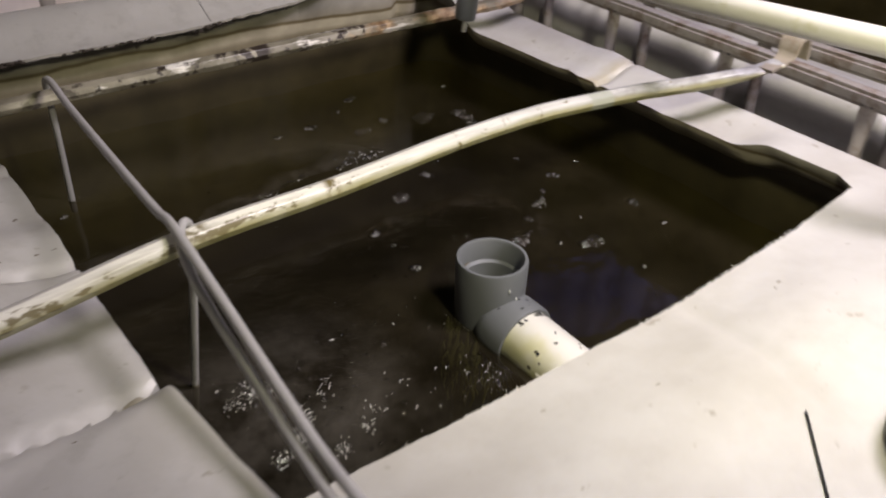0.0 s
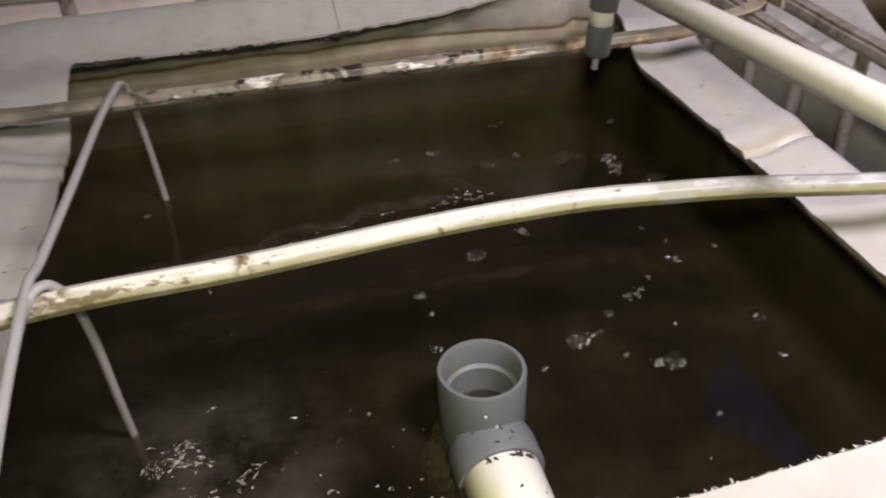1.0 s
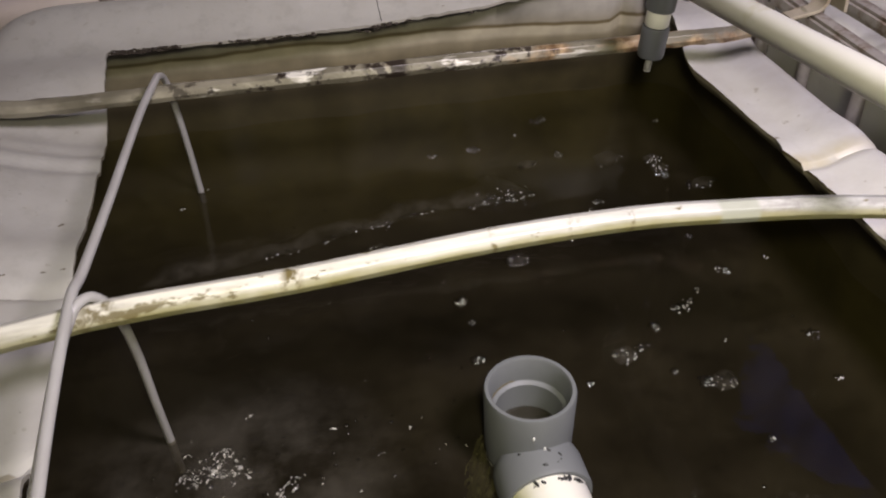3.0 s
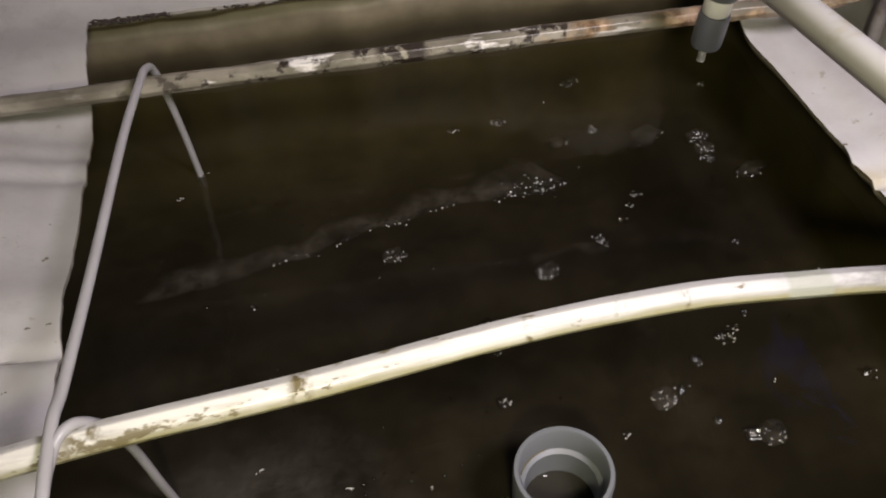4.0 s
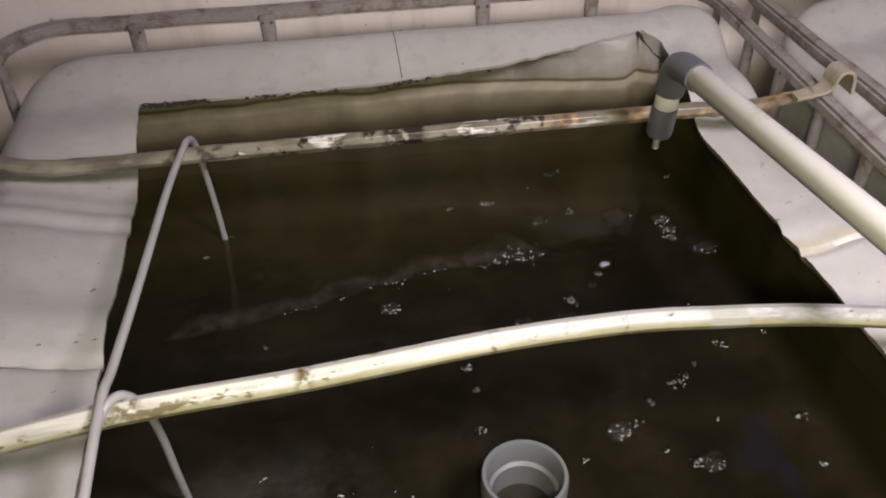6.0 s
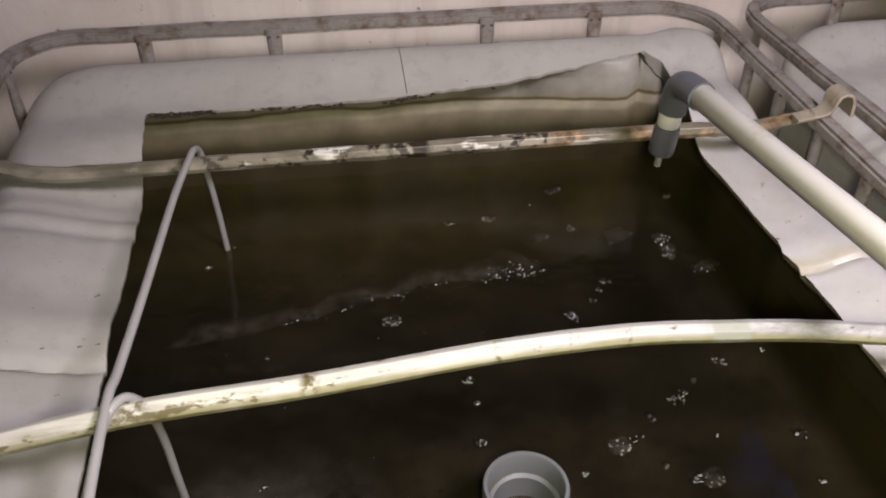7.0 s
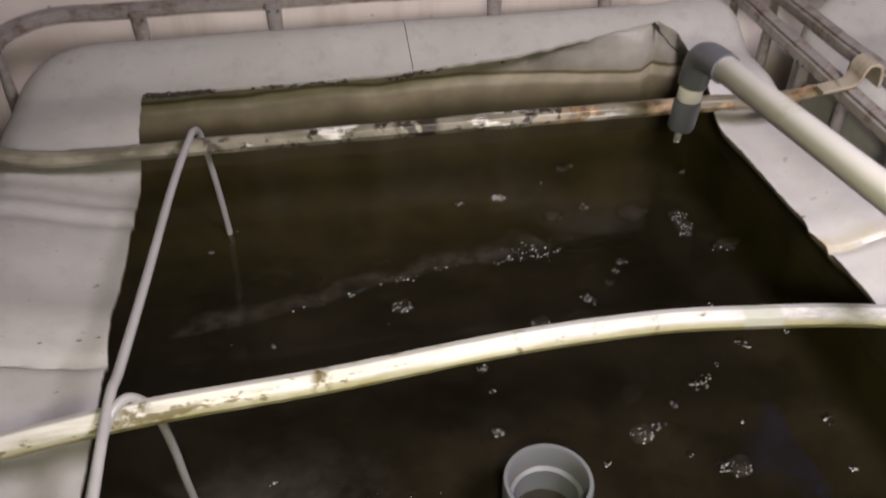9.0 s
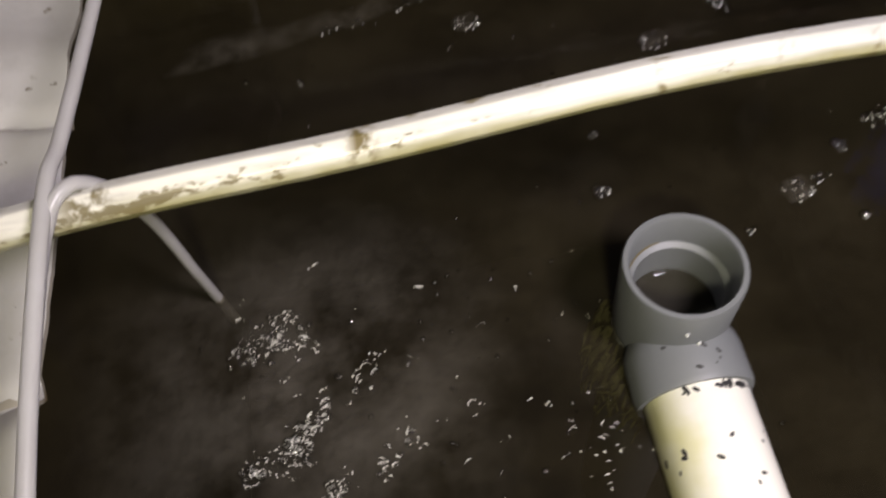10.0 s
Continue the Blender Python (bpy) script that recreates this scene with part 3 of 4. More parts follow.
def cage(label, group):
    root = empty("tank_cage", (0, 0, 0), label, "cage", group)
    for z, name in ((RAIL_Z, "top_rail"), (0.88, "side_rail"), (0.62, "side_rail"), (0.36, "side_rail"), (0.1, "side_rail")):
        bm = bmesh.new()
        loop = [(x, y, z) for x, y in outline(-RAIL_X, RAIL_X, RAIL_Y0, RAIL_Y1, 0.085, 12)]
        line = []
        for p, q in zip(loop, loop[1:] + loop[:1]):
            m = max(1, int((Vector(q) - Vector(p)).length / 0.03))
            line += [Vector(p).lerp(Vector(q), k / m) for k in range(m)]
        line = [v + Vector((0, 0, 0.0015 * noise.noise(v * 14))) for v in line]
        # two pressed grooves run along the tube
        shape = [(u, w) for u, w in ring(0.0100, 20, 1.05, 0.72)]
        shape = [(u * (0.70 if k in (2, 8, 12, 18) else 1), w * (0.70 if k in (2, 8, 12, 18) else 1)) for k, (u, w) in enumerate(shape)]
        sweep(bm, line, shape, closed=True)
        part(name, bm, CAGE, root)
    spots = [(x, RAIL_Y1, 0) for x in (-0.313, -0.140, 0.157, 0.314)] + [(x, RAIL_Y0, 0) for x in (-0.313, -0.140, 0.157, 0.314)]
    spots += [(s * RAIL_X, y, 1) for s in (-1, 1) for y in (-0.52, -0.35, -0.165, 0.02, 0.206, 0.398, 0.592)]
    for x, y, along in spots:
        bm = bmesh.new()
        inx, iny = (-0.002 * math.copysign(1, x), 0) if along else (0, -0.016 * math.copysign(1, y))
        # round below, pressed flat where it is fastened to the top rail
        line = [(x + inx, y + iny, z) for z in (0.0, 0.5, 0.95, 1.02, 1.057, 1.077, 1.092, 1.110, 1.120)]
        shapes = [1, 1, 1, 1, 1, 1.12, 1.3, 1.35, 1.3]
        thick = [1, 1, 1, 1, 0.95, 0.75, 0.5, 0.42, 0.40]
        rings = []
        for (px, py, pz), k, f in zip(line, shapes, thick):
            rings.append([bm.verts.new((px + (v * f if along else u * k), py + (u * k if along else v * f), pz)) for u, v in ring(0.0078, 14)])
        for r, s in zip(rings, rings[1:]):
            for j in range(14):
                bm.faces.new((r[j], r[(j + 1) % 14], s[(j + 1) % 14], s[j]))
        bm.faces.new(rings[0]), bm.faces.new(rings[-1])
        post = part("upright", bm, CAGE, root)
        bm = bmesh.new()
        for s in (-1, 1):
            c = (x + inx * 1.3 - (0.006 * math.copysign(1, x) if along else 0) + (0 if along else s * 0.006), y + iny * 1.3 + (s * 0.006 if along else 0), 1.110)
            bmesh.ops.create_icosphere(bm, subdivisions=1, radius=0.0019, matrix=Matrix.Translation(c))
        part("rivet", bm, RIVET, post)
    return root


open_tank = tank("milky white plastic bulk tank with its top cut open")
frame_cage = cage("weathered grey galvanised tube cage around the open tank", "tank cages")
NEXT = pose(1.025, 0.018, 0.0, 0, 0, 2.0)
tagged(copy_thing(open_tank, NEXT), "milky white plastic bulk tank with cut top beside the wall", "tank", "bulk tanks")
tagged(copy_thing(frame_cage, NEXT), "brownish grey tube cage around the neighbouring tank", "cage", "tank cages")


def water_sheet(place, label):
    bm = bmesh.new()
    loop = outline(X0 + 0.012, X1 - 0.008, Y0 + 0.012, Y1 - 0.008, ROUND - 0.012, first=0.058)
    bm.faces.new([bm.verts.new(place @ Vector((x, y, WATER_Z))) for x, y in loop])
    return thing("water", bm, WATER, label, "water", kind="structure", smooth=False)


water_sheet(pose(0, 0, 0), "murky olive-brown water with small ripples")
water_sheet(NEXT, "dark water in the neighbouring tank")

# ---- the two tie bars over the opening ----
BAR_SHAPE = [(0.0095 * math.cos(radians(a)), 0.0090 * math.sin(radians(a))) for k in range(8) for a in (45 * k + 39.0, 45 * k + 46.0)]


def tie_bar(name, line, mat, label, rough, crisp):
    """line: places along the bar; its ends are flat hooks bolted over the cage rail."""
    by = line[-1][1]
    root = empty(name, (0, by, 1.09), label, "metal bar", "tie bars over the tank")
    bm = bmesh.new()
    path = smoothed(line, 9)
    rings = sweep(bm, path, BAR_SHAPE)
    for q, r in zip(path, rings):
        # the ends are hammered flat
        f = 1 - 0.62 * step(0.405, 0.455, abs(q.x))
        for v in r:
            off = v.co - q
            wide = off.y
            off *= f
            off.y = wide * (1 + 0.45 * (1 - f))
            v.co = q + off + off.normalized() * rough * noise.noise(v.co * 130)
    if crisp:
        # folded edges stay crisp along the bar
        for a, b in zip(rings, rings[1:]):
            for k in range(0, 16):
                e = bm.edges.get((a[k], b[k]))
                if e:
                    e.smooth = False
    bm.transform(Matrix.Translation((0, -by, -1.09)))
    tube = part("tube", bm, mat, root)
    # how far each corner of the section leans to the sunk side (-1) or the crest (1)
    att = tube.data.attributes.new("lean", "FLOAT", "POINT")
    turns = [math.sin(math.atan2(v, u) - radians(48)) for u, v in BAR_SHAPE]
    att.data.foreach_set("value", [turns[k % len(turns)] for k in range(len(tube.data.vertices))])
    for s, (ex, ey, ez) in ((-1, line[0]), (1, line[-1])):
        bm = bmesh.new()
        prof = [(-0.022, -0.004), (0.0, 0.0), (0.009, 0.003), (0.0140, 0.009), (0.0155, 0.017), (0.0190, 0.0245), (0.026, 0.0265), (0.033, 0.0235), (0.036, 0.014), (0.037, 0.000)]
        run = smoothed([(ex + s * u, ey, ez + w) for u, w in prof], 4)
        rows = []
        for k, q in enumerate(run):
            along = (run[min(k + 1, len(run) - 1)] - run[max(k - 1, 0)]).normalized()
            out = Vector((-along.z, 0, along.x)) * 0.0018
            w = 0.008 + 0.005 * step(0.0, 0.5, k / (len(run) - 1))
            rows.append([bm.verts.new(q + Vector((0, y * w, 0)) + out * o) for y, o in ((1, -1), (1.06, 0), (1, 1), (-1, 1), (-1.06, 0), (-1, -1))])
        for a, b in zip(rows, rows[1:]):
            for k in range(6):
                bm.faces.new((a[k], a[(k + 1) % 6], b[(k + 1) % 6], b[k]))
        bm.faces.new(rows[0]), bm.faces.new(rows[-1])
        bm.transform(Matrix.Translation((0, -by, -1.09)))
        hook = part("hook_plate", bm, HOOK, root, "dull tan folded hook plate")
        bm = bmesh.new()
        bmesh.ops.create_cone(bm, cap_ends=True, segments=14, radius1=0.0042, radius2=0.0042, depth=0.0030,
                              matrix=Matrix.Translation((ex + s * 0.0380, ey - by, ez + 0.009 - 1.09)) @ pose(0, 0, 0, 0, 90, 0))
        part("bolt_hole", bm, BLACK, hook, "dark bolt hole")
    return root


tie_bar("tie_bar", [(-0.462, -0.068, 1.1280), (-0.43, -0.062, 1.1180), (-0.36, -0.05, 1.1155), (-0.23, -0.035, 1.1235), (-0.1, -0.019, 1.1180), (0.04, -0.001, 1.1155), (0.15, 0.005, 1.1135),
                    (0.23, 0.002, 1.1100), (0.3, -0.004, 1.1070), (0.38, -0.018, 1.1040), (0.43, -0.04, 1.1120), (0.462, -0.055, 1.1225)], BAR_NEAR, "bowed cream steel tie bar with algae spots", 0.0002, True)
tie_bar("tie_bar", [(-0.462, 0.367, 1.128), (-0.44, 0.367, 1.108), (-0.38, 0.367, 1.086), (-0.25, 0.367, 1.085), (0.0, 0.367, 1.086), (0.25, 0.367, 1.086), (0.35, 0.364, 1.087), (0.41, 0.342, 1.098), (0.462, 0.310, 1.1285)],
        BAR_FAR, "rusty flaking steel tie bar over the tank", 0.0016, True)

# ---- the overflow tee standing in the water ----
tee = empty("overflow_pipe_tee", (0.0625, -0.042, 0.598), "grey plastic pipe tee with open top and white side pipe", "pipe fitting")


def put(bm):
    bm.transform(Matrix.Translation((-0.0625, 0.042, -0.60)))
    return bm


bm = bmesh.new()
lathe(bm, (0.0625, -0.042, 0.60), (0, 0, 1), [(0, 0.0325), (0.315, 0.0325), (0.337, 0.0340), (0.343, 0.0352), (0.400, 0.0362), (0.403, 0.0352), (0.403, 0.0324),
                                             (0.401, 0.0312), (0.380, 0.0304), (0.378, 0.0268), (0.300, 0.0265), (0, 0.0265)], 48)
part("upright_socket", put(bm), PVC_GREY, tee)
bm = bmesh.new()
lathe(bm, (0.0625, -0.042, 0.9530), (0, 0, 1), [(0, 0.0), (0, 0.0262), (0.0006, 0.0267), (0.0002, 0.0250), (-0.0002, 0.0240), (-0.0002, 0.0)], 40)
part("standing_water", put(bm), CLEAR, tee, "dark water standing in the socket")
bm = bmesh.new()
for a0, a1 in ((1.7, 2.7),):
    n = int((a1 - a0) * 14) + 3
    arc = [a0 + (a1 - a0) * k / (n - 1) for k in range(n)]
    sweep(bm, [(0.0625 + 0.0300 * math.cos(a), -0.042 + 0.0300 * math.sin(a), 0.9812 + 0.0004 * noise.noise(Vector((a * 9, 0, 0)))) for a in arc], ring(0.0007, 6),
          scales=[0.35 + 0.65 * math.sin(math.pi * k / (n - 1)) + 0.5 * abs(noise.noise(Vector((a * 7, 2, 0)))) for k, a in enumerate(arc)])
part("scum_line", put(bm), SCUM, tee, "thin brown scum line inside the socket")
AIM = Vector((0.03, -1.0, -0.06)).normalized()
bm = bmesh.new()
lathe(bm, Vector((0.0625, -0.042, 0.938)) + AIM * 0.012, AIM, [(0, 0.030), (0.010, 0.0350), (0.016, 0.0362), (0.040, 0.0364), (0.043, 0.0354), (0.043, 0.0322), (0, 0.028)], 48)
part("side_socket", put(bm), PVC_GREY, tee)
bm = bmesh.new()
lathe(bm, Vector((0.0625, -0.042, 0.938)) + AIM * 0.038, AIM, hollow(0, 0.40, 0.0318, 0.0285), 44)
part("side_pipe", put(bm), PVC_SPOTTED, tee, "white side pipe with dark algae specks")
bm = bmesh.new()
for k in range(150):
    a, h = random.uniform(2.3, 5.4), random.uniform(0.905, 0.931)
    r, seed, length = 0.0335 + random.uniform(0.0, 0.010), random.uniform(0, 90), random.uniform(0.02, 0.07)
    run = []
    for m in range(7):
        sway = noise.noise_vector(Vector((seed, m * 0.45, 0))) * 0.006 * m / 3
        run.append((0.0625 + (r + 0.0012 * m) * math.cos(a) + sway.x, -0.042 + (r + 0.0012 * m) * math.sin(a) + sway.y, h - length * m / 6))
    sweep(bm, run, ring(random.uniform(0.0007, 0.0020), 6), scales=[0.7, 1.2, 1.3, 1.1, 1.0, 0.7, 0.3])
part("algae_growth", put(bm), ALGAE, tee, "olive green algae clinging to the pipe")

bm = bmesh.new()
arc = [1.7 + 2.5 * k / 40 for k in range(41)]
sweep(bm, [(0.0625 + (0.0345 + 0.0016 * noise.noise(Vector((a * 5, 1, 0)))) * math.cos(a), -0.042 + (0.0345 + 0.0016 * noise.noise(Vector((a * 5, 3, 0)))) * math.sin(a), WATER_Z + 0.0006) for a in arc],
      ring(0.00055, 6), scales=[0.2 + 1.1 * abs(noise.noise(Vector((a * 6, 8, 0)))) * math.sin(math.pi * k / 40) for k, a in enumerate(arc)])
part("foam_rim", put(bm), PALE_WET, tee, "thin bright line of foam at the waterline")

# drops of water clinging to the socket, their glint set as an opaque pale colour
for a, h in ((-1.75, 0.985), (-1.70, 0.968), (-1.62, 0.958), (-2.35, 0.952), (-2.5, 0.945), (-1.5, 0.9725)):
    bm = bmesh.new()
    r = 0.0361 if h > 0.945 else 0.034
    bmesh.ops.create_icosphere(bm, subdivisions=2, radius=0.0011, matrix=Matrix.Translation((0.0625 + r * math.cos(a), -0.042 + r * math.sin(a), h)) @ Matrix.Diagonal((1, 1, 1.9, 1)))
    part("droplet", put(bm), PALE_WET, tee, "water drop given a pale glint colour")

# specks of algae on the white pipe and the collar
bm = bmesh.new()
side = AIM.cross(Vector((0, 0, 1))).normalized()
lift = side.cross(AIM)
for k in range(70):
    along, a = random.uniform(0.085, 0.24), random.uniform(-1.5, 1.5)
    r = 0.0318
    if k < 7:
        along, a, r = random.uniform(0.03, 0.05), random.uniform(-0.5, 0.6), 0.0363
    elif k < 31:
        along, a, r = random.uniform(0.0560, 0.0590), random.uniform(-1.3, 0.5), 0.0320
    out = side * math.sin(a) + lift * math.cos(a)
    c = Vector((0.0625, -0.042, 0.938)) + AIM * along + out * r
    turn = out.to_track_quat("Z", "Y").to_matrix().to_4x4()
    bmesh.ops.create_icosphere(bm, subdivisions=1, radius=random.uniform(0.0007, 0.0021),
                               matrix=Matrix.Translation(c) @ turn @ pose(0, 0, 0, 0, 0, random.uniform(0, 180)) @ Matrix.Diagonal((1.5, 0.8, 0.22, 1)))
tagged(part("speckle", put(bm), BLACK, tee, "dark algae specks"), kind="stuff")

# ---- the inlet pipe with its elbow ----
inlet = empty("water_inlet_pipe", (0.29, 0.27, 1.1), "cream plastic pipe ending in a dark grey elbow", "pipe")


def shift(bm):
    bm.transform(Matrix.Translation((-0.29, -0.27, -1.1)))
    return bm


P0, P1 = Vector((0.284, 0.270, 1.196)), Vector((0.330, -0.20, 1.222))
RUN = (P1 - P0).normalized()
bm = bmesh.new()
lathe(bm, P0 + RUN * 0.012, RUN, hollow(0, 3.272, 0.0125, 0.0102), 36)
part("long_pipe", shift(bm), PVC_CREAM, inlet)
DOWN = Vector((-0.06, 0.05, -1)).normalized()
bm = bmesh.new()
bend = [P0 + RUN * 0.034, P0 + RUN * 0.016, P0 + RUN * 0.004 + DOWN * 0.001, P0 - RUN * 0.006 + DOWN * 0.006, P0 - RUN * 0.010 + DOWN * 0.016, P0 - RUN * 0.011 + DOWN * 0.036]
sweep(bm, smoothed(bend, 6), ring(0.0148, 30), up=(1, 0, 0))
part("elbow", shift(bm), PVC_DARK, inlet, "dark grey elbow")
E0 = P0 - RUN * 0.011 + DOWN * 0.034
bm = bmesh.new()
lathe(bm, E0, DOWN, hollow(0, 0.020, 0.0122, 0.008), 32)
part("joining_band", shift(bm), BAND, inlet, "white band of bare pipe")
bm = bmesh.new()
lathe(bm, E0 + DOWN * 0.020, DOWN, [(0, 0.005), (0, 0.0130), (0.002, 0.0138), (0.030, 0.0138), (0.033, 0.0128), (0.033, 0.005)], 32)
part("end_cap", shift(bm), PVC_DARK, inlet, "dark grey end cap")
bm = bmesh.new()
lathe(bm, E0 + DOWN * 0.046, DOWN, hollow(0, 0.024, 0.0036, 0.0024), 16)
part("nozzle", shift(bm), TUBE, inlet, "short pale nozzle")


# ---- air hoses ----
def hose(points, label, radius=0.0037):
    root = empty("air_hose", (points[0][0], points[0][1], points[0][2]), label, "hose", "air hoses")
    line = smoothed(points, 10)
    wet = next(k for k, q in enumerate(line) if k > 40 and q.z < 0.938)
    for name, run, mat, note in (("tube", line[:wet + 1], TUBE, ""), ("submerged_end", line[wet:], WET_TUBE, "submerged hose end coloured brown for the murky water")):
        bm = bmesh.new()
        sweep(bm, [q - Vector(points[0]) for q in run], ring(radius * (1.0 if mat is TUBE else 1.03), 14))
        part(name, bm, mat, root, note)
    return root


hose([(-0.250, -0.62, 1.02), (-0.249, -0.60, 1.08), (-0.248, -0.54, 1.098), (-0.246, -0.42, 1.102), (-0.244, -0.27, 1.099), (-0.243, -0.20, 1.109), (-0.242, -0.12, 1.126), (-0.240, -0.036, 1.139), (-0.239, 0.0, 1.134),
      (-0.235, 0.10, 1.127), (-0.229, 0.25, 1.119), (-0.223, 0.335, 1.113), (-0.222, 0.362, 1.107), (-0.220, 0.382, 1.094), (-0.218, 0.393, 1.06), (-0.216, 0.405, 1.0),
      (-0.2148, 0.4165, 0.928), (-0.2146, 0.418, 0.916)],
     "milky flexible air hose draped over both bars")
hose([(-0.262, -0.62, 1.02), (-0.262, -0.60, 1.08), (-0.262, -0.54, 1.098), (-0.262, -0.42, 1.102), (-0.253, -0.27, 1.092), (-0.2495, -0.18, 1.103), (-0.247, -0.10, 1.118), (-0.2435, -0.062, 1.128), (-0.240, -0.049, 1.1335),
      (-0.2365, -0.041, 1.1375), (-0.2315, -0.034, 1.1380), (-0.227, -0.029, 1.134), (-0.2225, -0.022, 1.120), (-0.2205, -0.012, 1.093), (-0.2212, 0.000, 1.05), (-0.2235, 0.012, 0.99), (-0.2255, 0.026, 0.925), (-0.227, 0.034, 0.885)],
     "milky flexible air hose looped over the near bar", 0.0034)

# ---- foam and bubbles on the water ----
def dome(bm, x, y, r, n=10, rings=4, squash=0.8):
    rows = []
    for j in range(rings):
        a = math.pi / 2 * j / rings
        rows.append([bm.verts.new((x + r * math.cos(a) * math.cos(2 * math.pi * k / n), y + r * math.cos(a) * math.sin(2 * math.pi * k / n),
                                   WATER_Z + 0.0004 + r * squash * math.sin(a))) for k in range(n)])
    tip = bm.verts.new((x, y, WATER_Z + 0.0004 + r * squash))
    for a, b in zip(rows, rows[1:]):
        for k in range(n):
            bm.faces.new((a[k], a[(k + 1) % n], b[(k + 1) % n], b[k]))
    for k in range(n):
        bm.faces.new((rows[-1][k], rows[-1][(k + 1) % n], tip))


rnd = random.Random(7)
RAFTS = [(0.282, 0.378, 0.020, 0.017), (0.180, 0.386, 0.012, 0.009), (0.372, 0.300, 0.018, 0.012), (0.225, 0.490, 0.010, 0.007)]


def film_thing(bm, cover):
    """A foam film whose cover thins out towards its edge."""
    mid = sum((v.co for v in bm.verts), Vector()) / len(bm.verts)
    root = empty("foam_patch", tuple(mid), "thin grey foam raft drifting on dark water", "foam", "foam rafts")
    bm.transform(Matrix.Translation(-mid))
    ob = part("foam_film", bm, FOAM, root)
    att = ob.data.attributes.new("cover", "FLOAT", "POINT")
    att.data.foreach_set("value", cover)
    return root


def rim_of(root, bubbles, drops):
    """The bubbles that ride on a raft's edge, with white beads for their glints."""
    for name, mesh, mat, note in (("bubble_rim", bubbles, BUBBLE, "clear bubbles along the raft's edge"), ("froth", drops, GLINT_WHITE, "tiny white beads painted in for glints")):
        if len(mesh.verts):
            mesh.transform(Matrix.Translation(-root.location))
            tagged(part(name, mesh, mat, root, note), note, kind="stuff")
        else:
            mesh.free()


def raft(cx, cy, rx, ry):
    bm = bmesh.new()
    n, seed, cover, rows = 40, rnd.uniform(0, 50), [], []
    for u, high, c in ((1.0, 0.0002, 0.0), (0.86, 0.0010, 0.55), (0.6, 0.0014, 1.0), (0.25, 0.0016, 0.8)):
        row = []
        for k in range(n):
            a = 2 * math.pi * k / n
            f = 1 + 0.45 * noise.noise(Vector((math.cos(a) * 1.3, math.sin(a) * 1.3, seed))) + 0.08 * noise.noise(Vector((math.cos(a) * 5, math.sin(a) * 5, seed)))
            row.append(bm.verts.new((cx + u * rx * f * math.cos(a), cy + u * (ry * f * math.sin(a) + math.cos(a) * rx * 0.25), WATER_Z + high)))
            cover.append(c)
        rows.append(row)
    for a, b in zip(rows, rows[1:]):
        for k in range(n):
            bm.faces.new((a[k], a[(k + 1) % n], b[(k + 1) % n], b[k]))
    bm.faces.new(rows[-1])
    edge = [(v.co.x, v.co.y) for v in rows[0]]
    return edge, film_thing(bm, cover)


def long_raft(line):
    """The drawn-out raft: near edge places with the film's depth behind it."""
    bm, cover, rows = bmesh.new(), [], []
    path = smoothed([(x, y, w) for x, y, w in line], 12)
    for k, q in enumerate(path):
        end = step(0, 8, k) * step(0, 6, len(path) - 1 - k)
        y0 = q.y + 0.010 * noise.noise(Vector((q.x * 17, 1, 0))) + 0.003 * noise.noise(Vector((q.x * 40, 1, 3))) + 0.002 * noise.noise(Vector((q.x * 90, 2, 0)))
        w = q.z * (0.25 + 0.75 * end) * (1 + 0.5 * noise.noise(Vector((q.x * 22, 5, 0))))
        row = []
        for u, c in ((0.0, 0.0), (0.10, 0.7), (0.28, 1.0), (0.48, 1.0), (0.70, 0.75), (0.88, 0.35), (1.0, 0.0)):
            row.append(bm.verts.new((q.x - u * w * 0.3, y0 + u * w, WATER_Z + 0.0002 + 0.0010 * math.sin(math.pi * u))))
            cover.append(c * (0.2 + 0.8 * end) * min(1.0, max(0.15, 0.75 + 1.3 * noise.noise(Vector((q.x * 26, u * 1.5, 11))))))
        rows.append(row)
    for a, b in zip(rows, rows[1:]):
        for k in range(6):
            bm.faces.new((a[k], a[k + 1], b[k + 1], b[k]))
    edge = [(r[0].co.x, r[0].co.y) for r in rows]
    return edge, film_thing(bm, cover)


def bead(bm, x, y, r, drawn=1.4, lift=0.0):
    """A fine white fleck painted in for a glint, drawn out along the ripples."""
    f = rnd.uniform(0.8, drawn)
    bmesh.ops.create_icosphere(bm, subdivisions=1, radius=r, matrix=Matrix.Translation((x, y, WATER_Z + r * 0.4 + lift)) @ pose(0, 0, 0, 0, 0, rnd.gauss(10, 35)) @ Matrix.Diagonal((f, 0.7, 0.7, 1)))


bm, froth = bmesh.new(), bmesh.new()
bubbles, drops = bmesh.new(), bmesh.new()
edge, root = long_raft([(-0.272, 0.238, 0.030), (-0.22, 0.244, 0.036), (-0.17, 0.252, 0.032), (-0.12, 0.266, 0.026), (-0.075, 0.281, 0.028), (-0.03, 0.292, 0.026), (0.02, 0.300, 0.030), (0.065, 0.311, 0.030),
                       (0.105, 0.312, 0.046), (0.140, 0.307, 0.060), (0.172, 0.320, 0.040)])
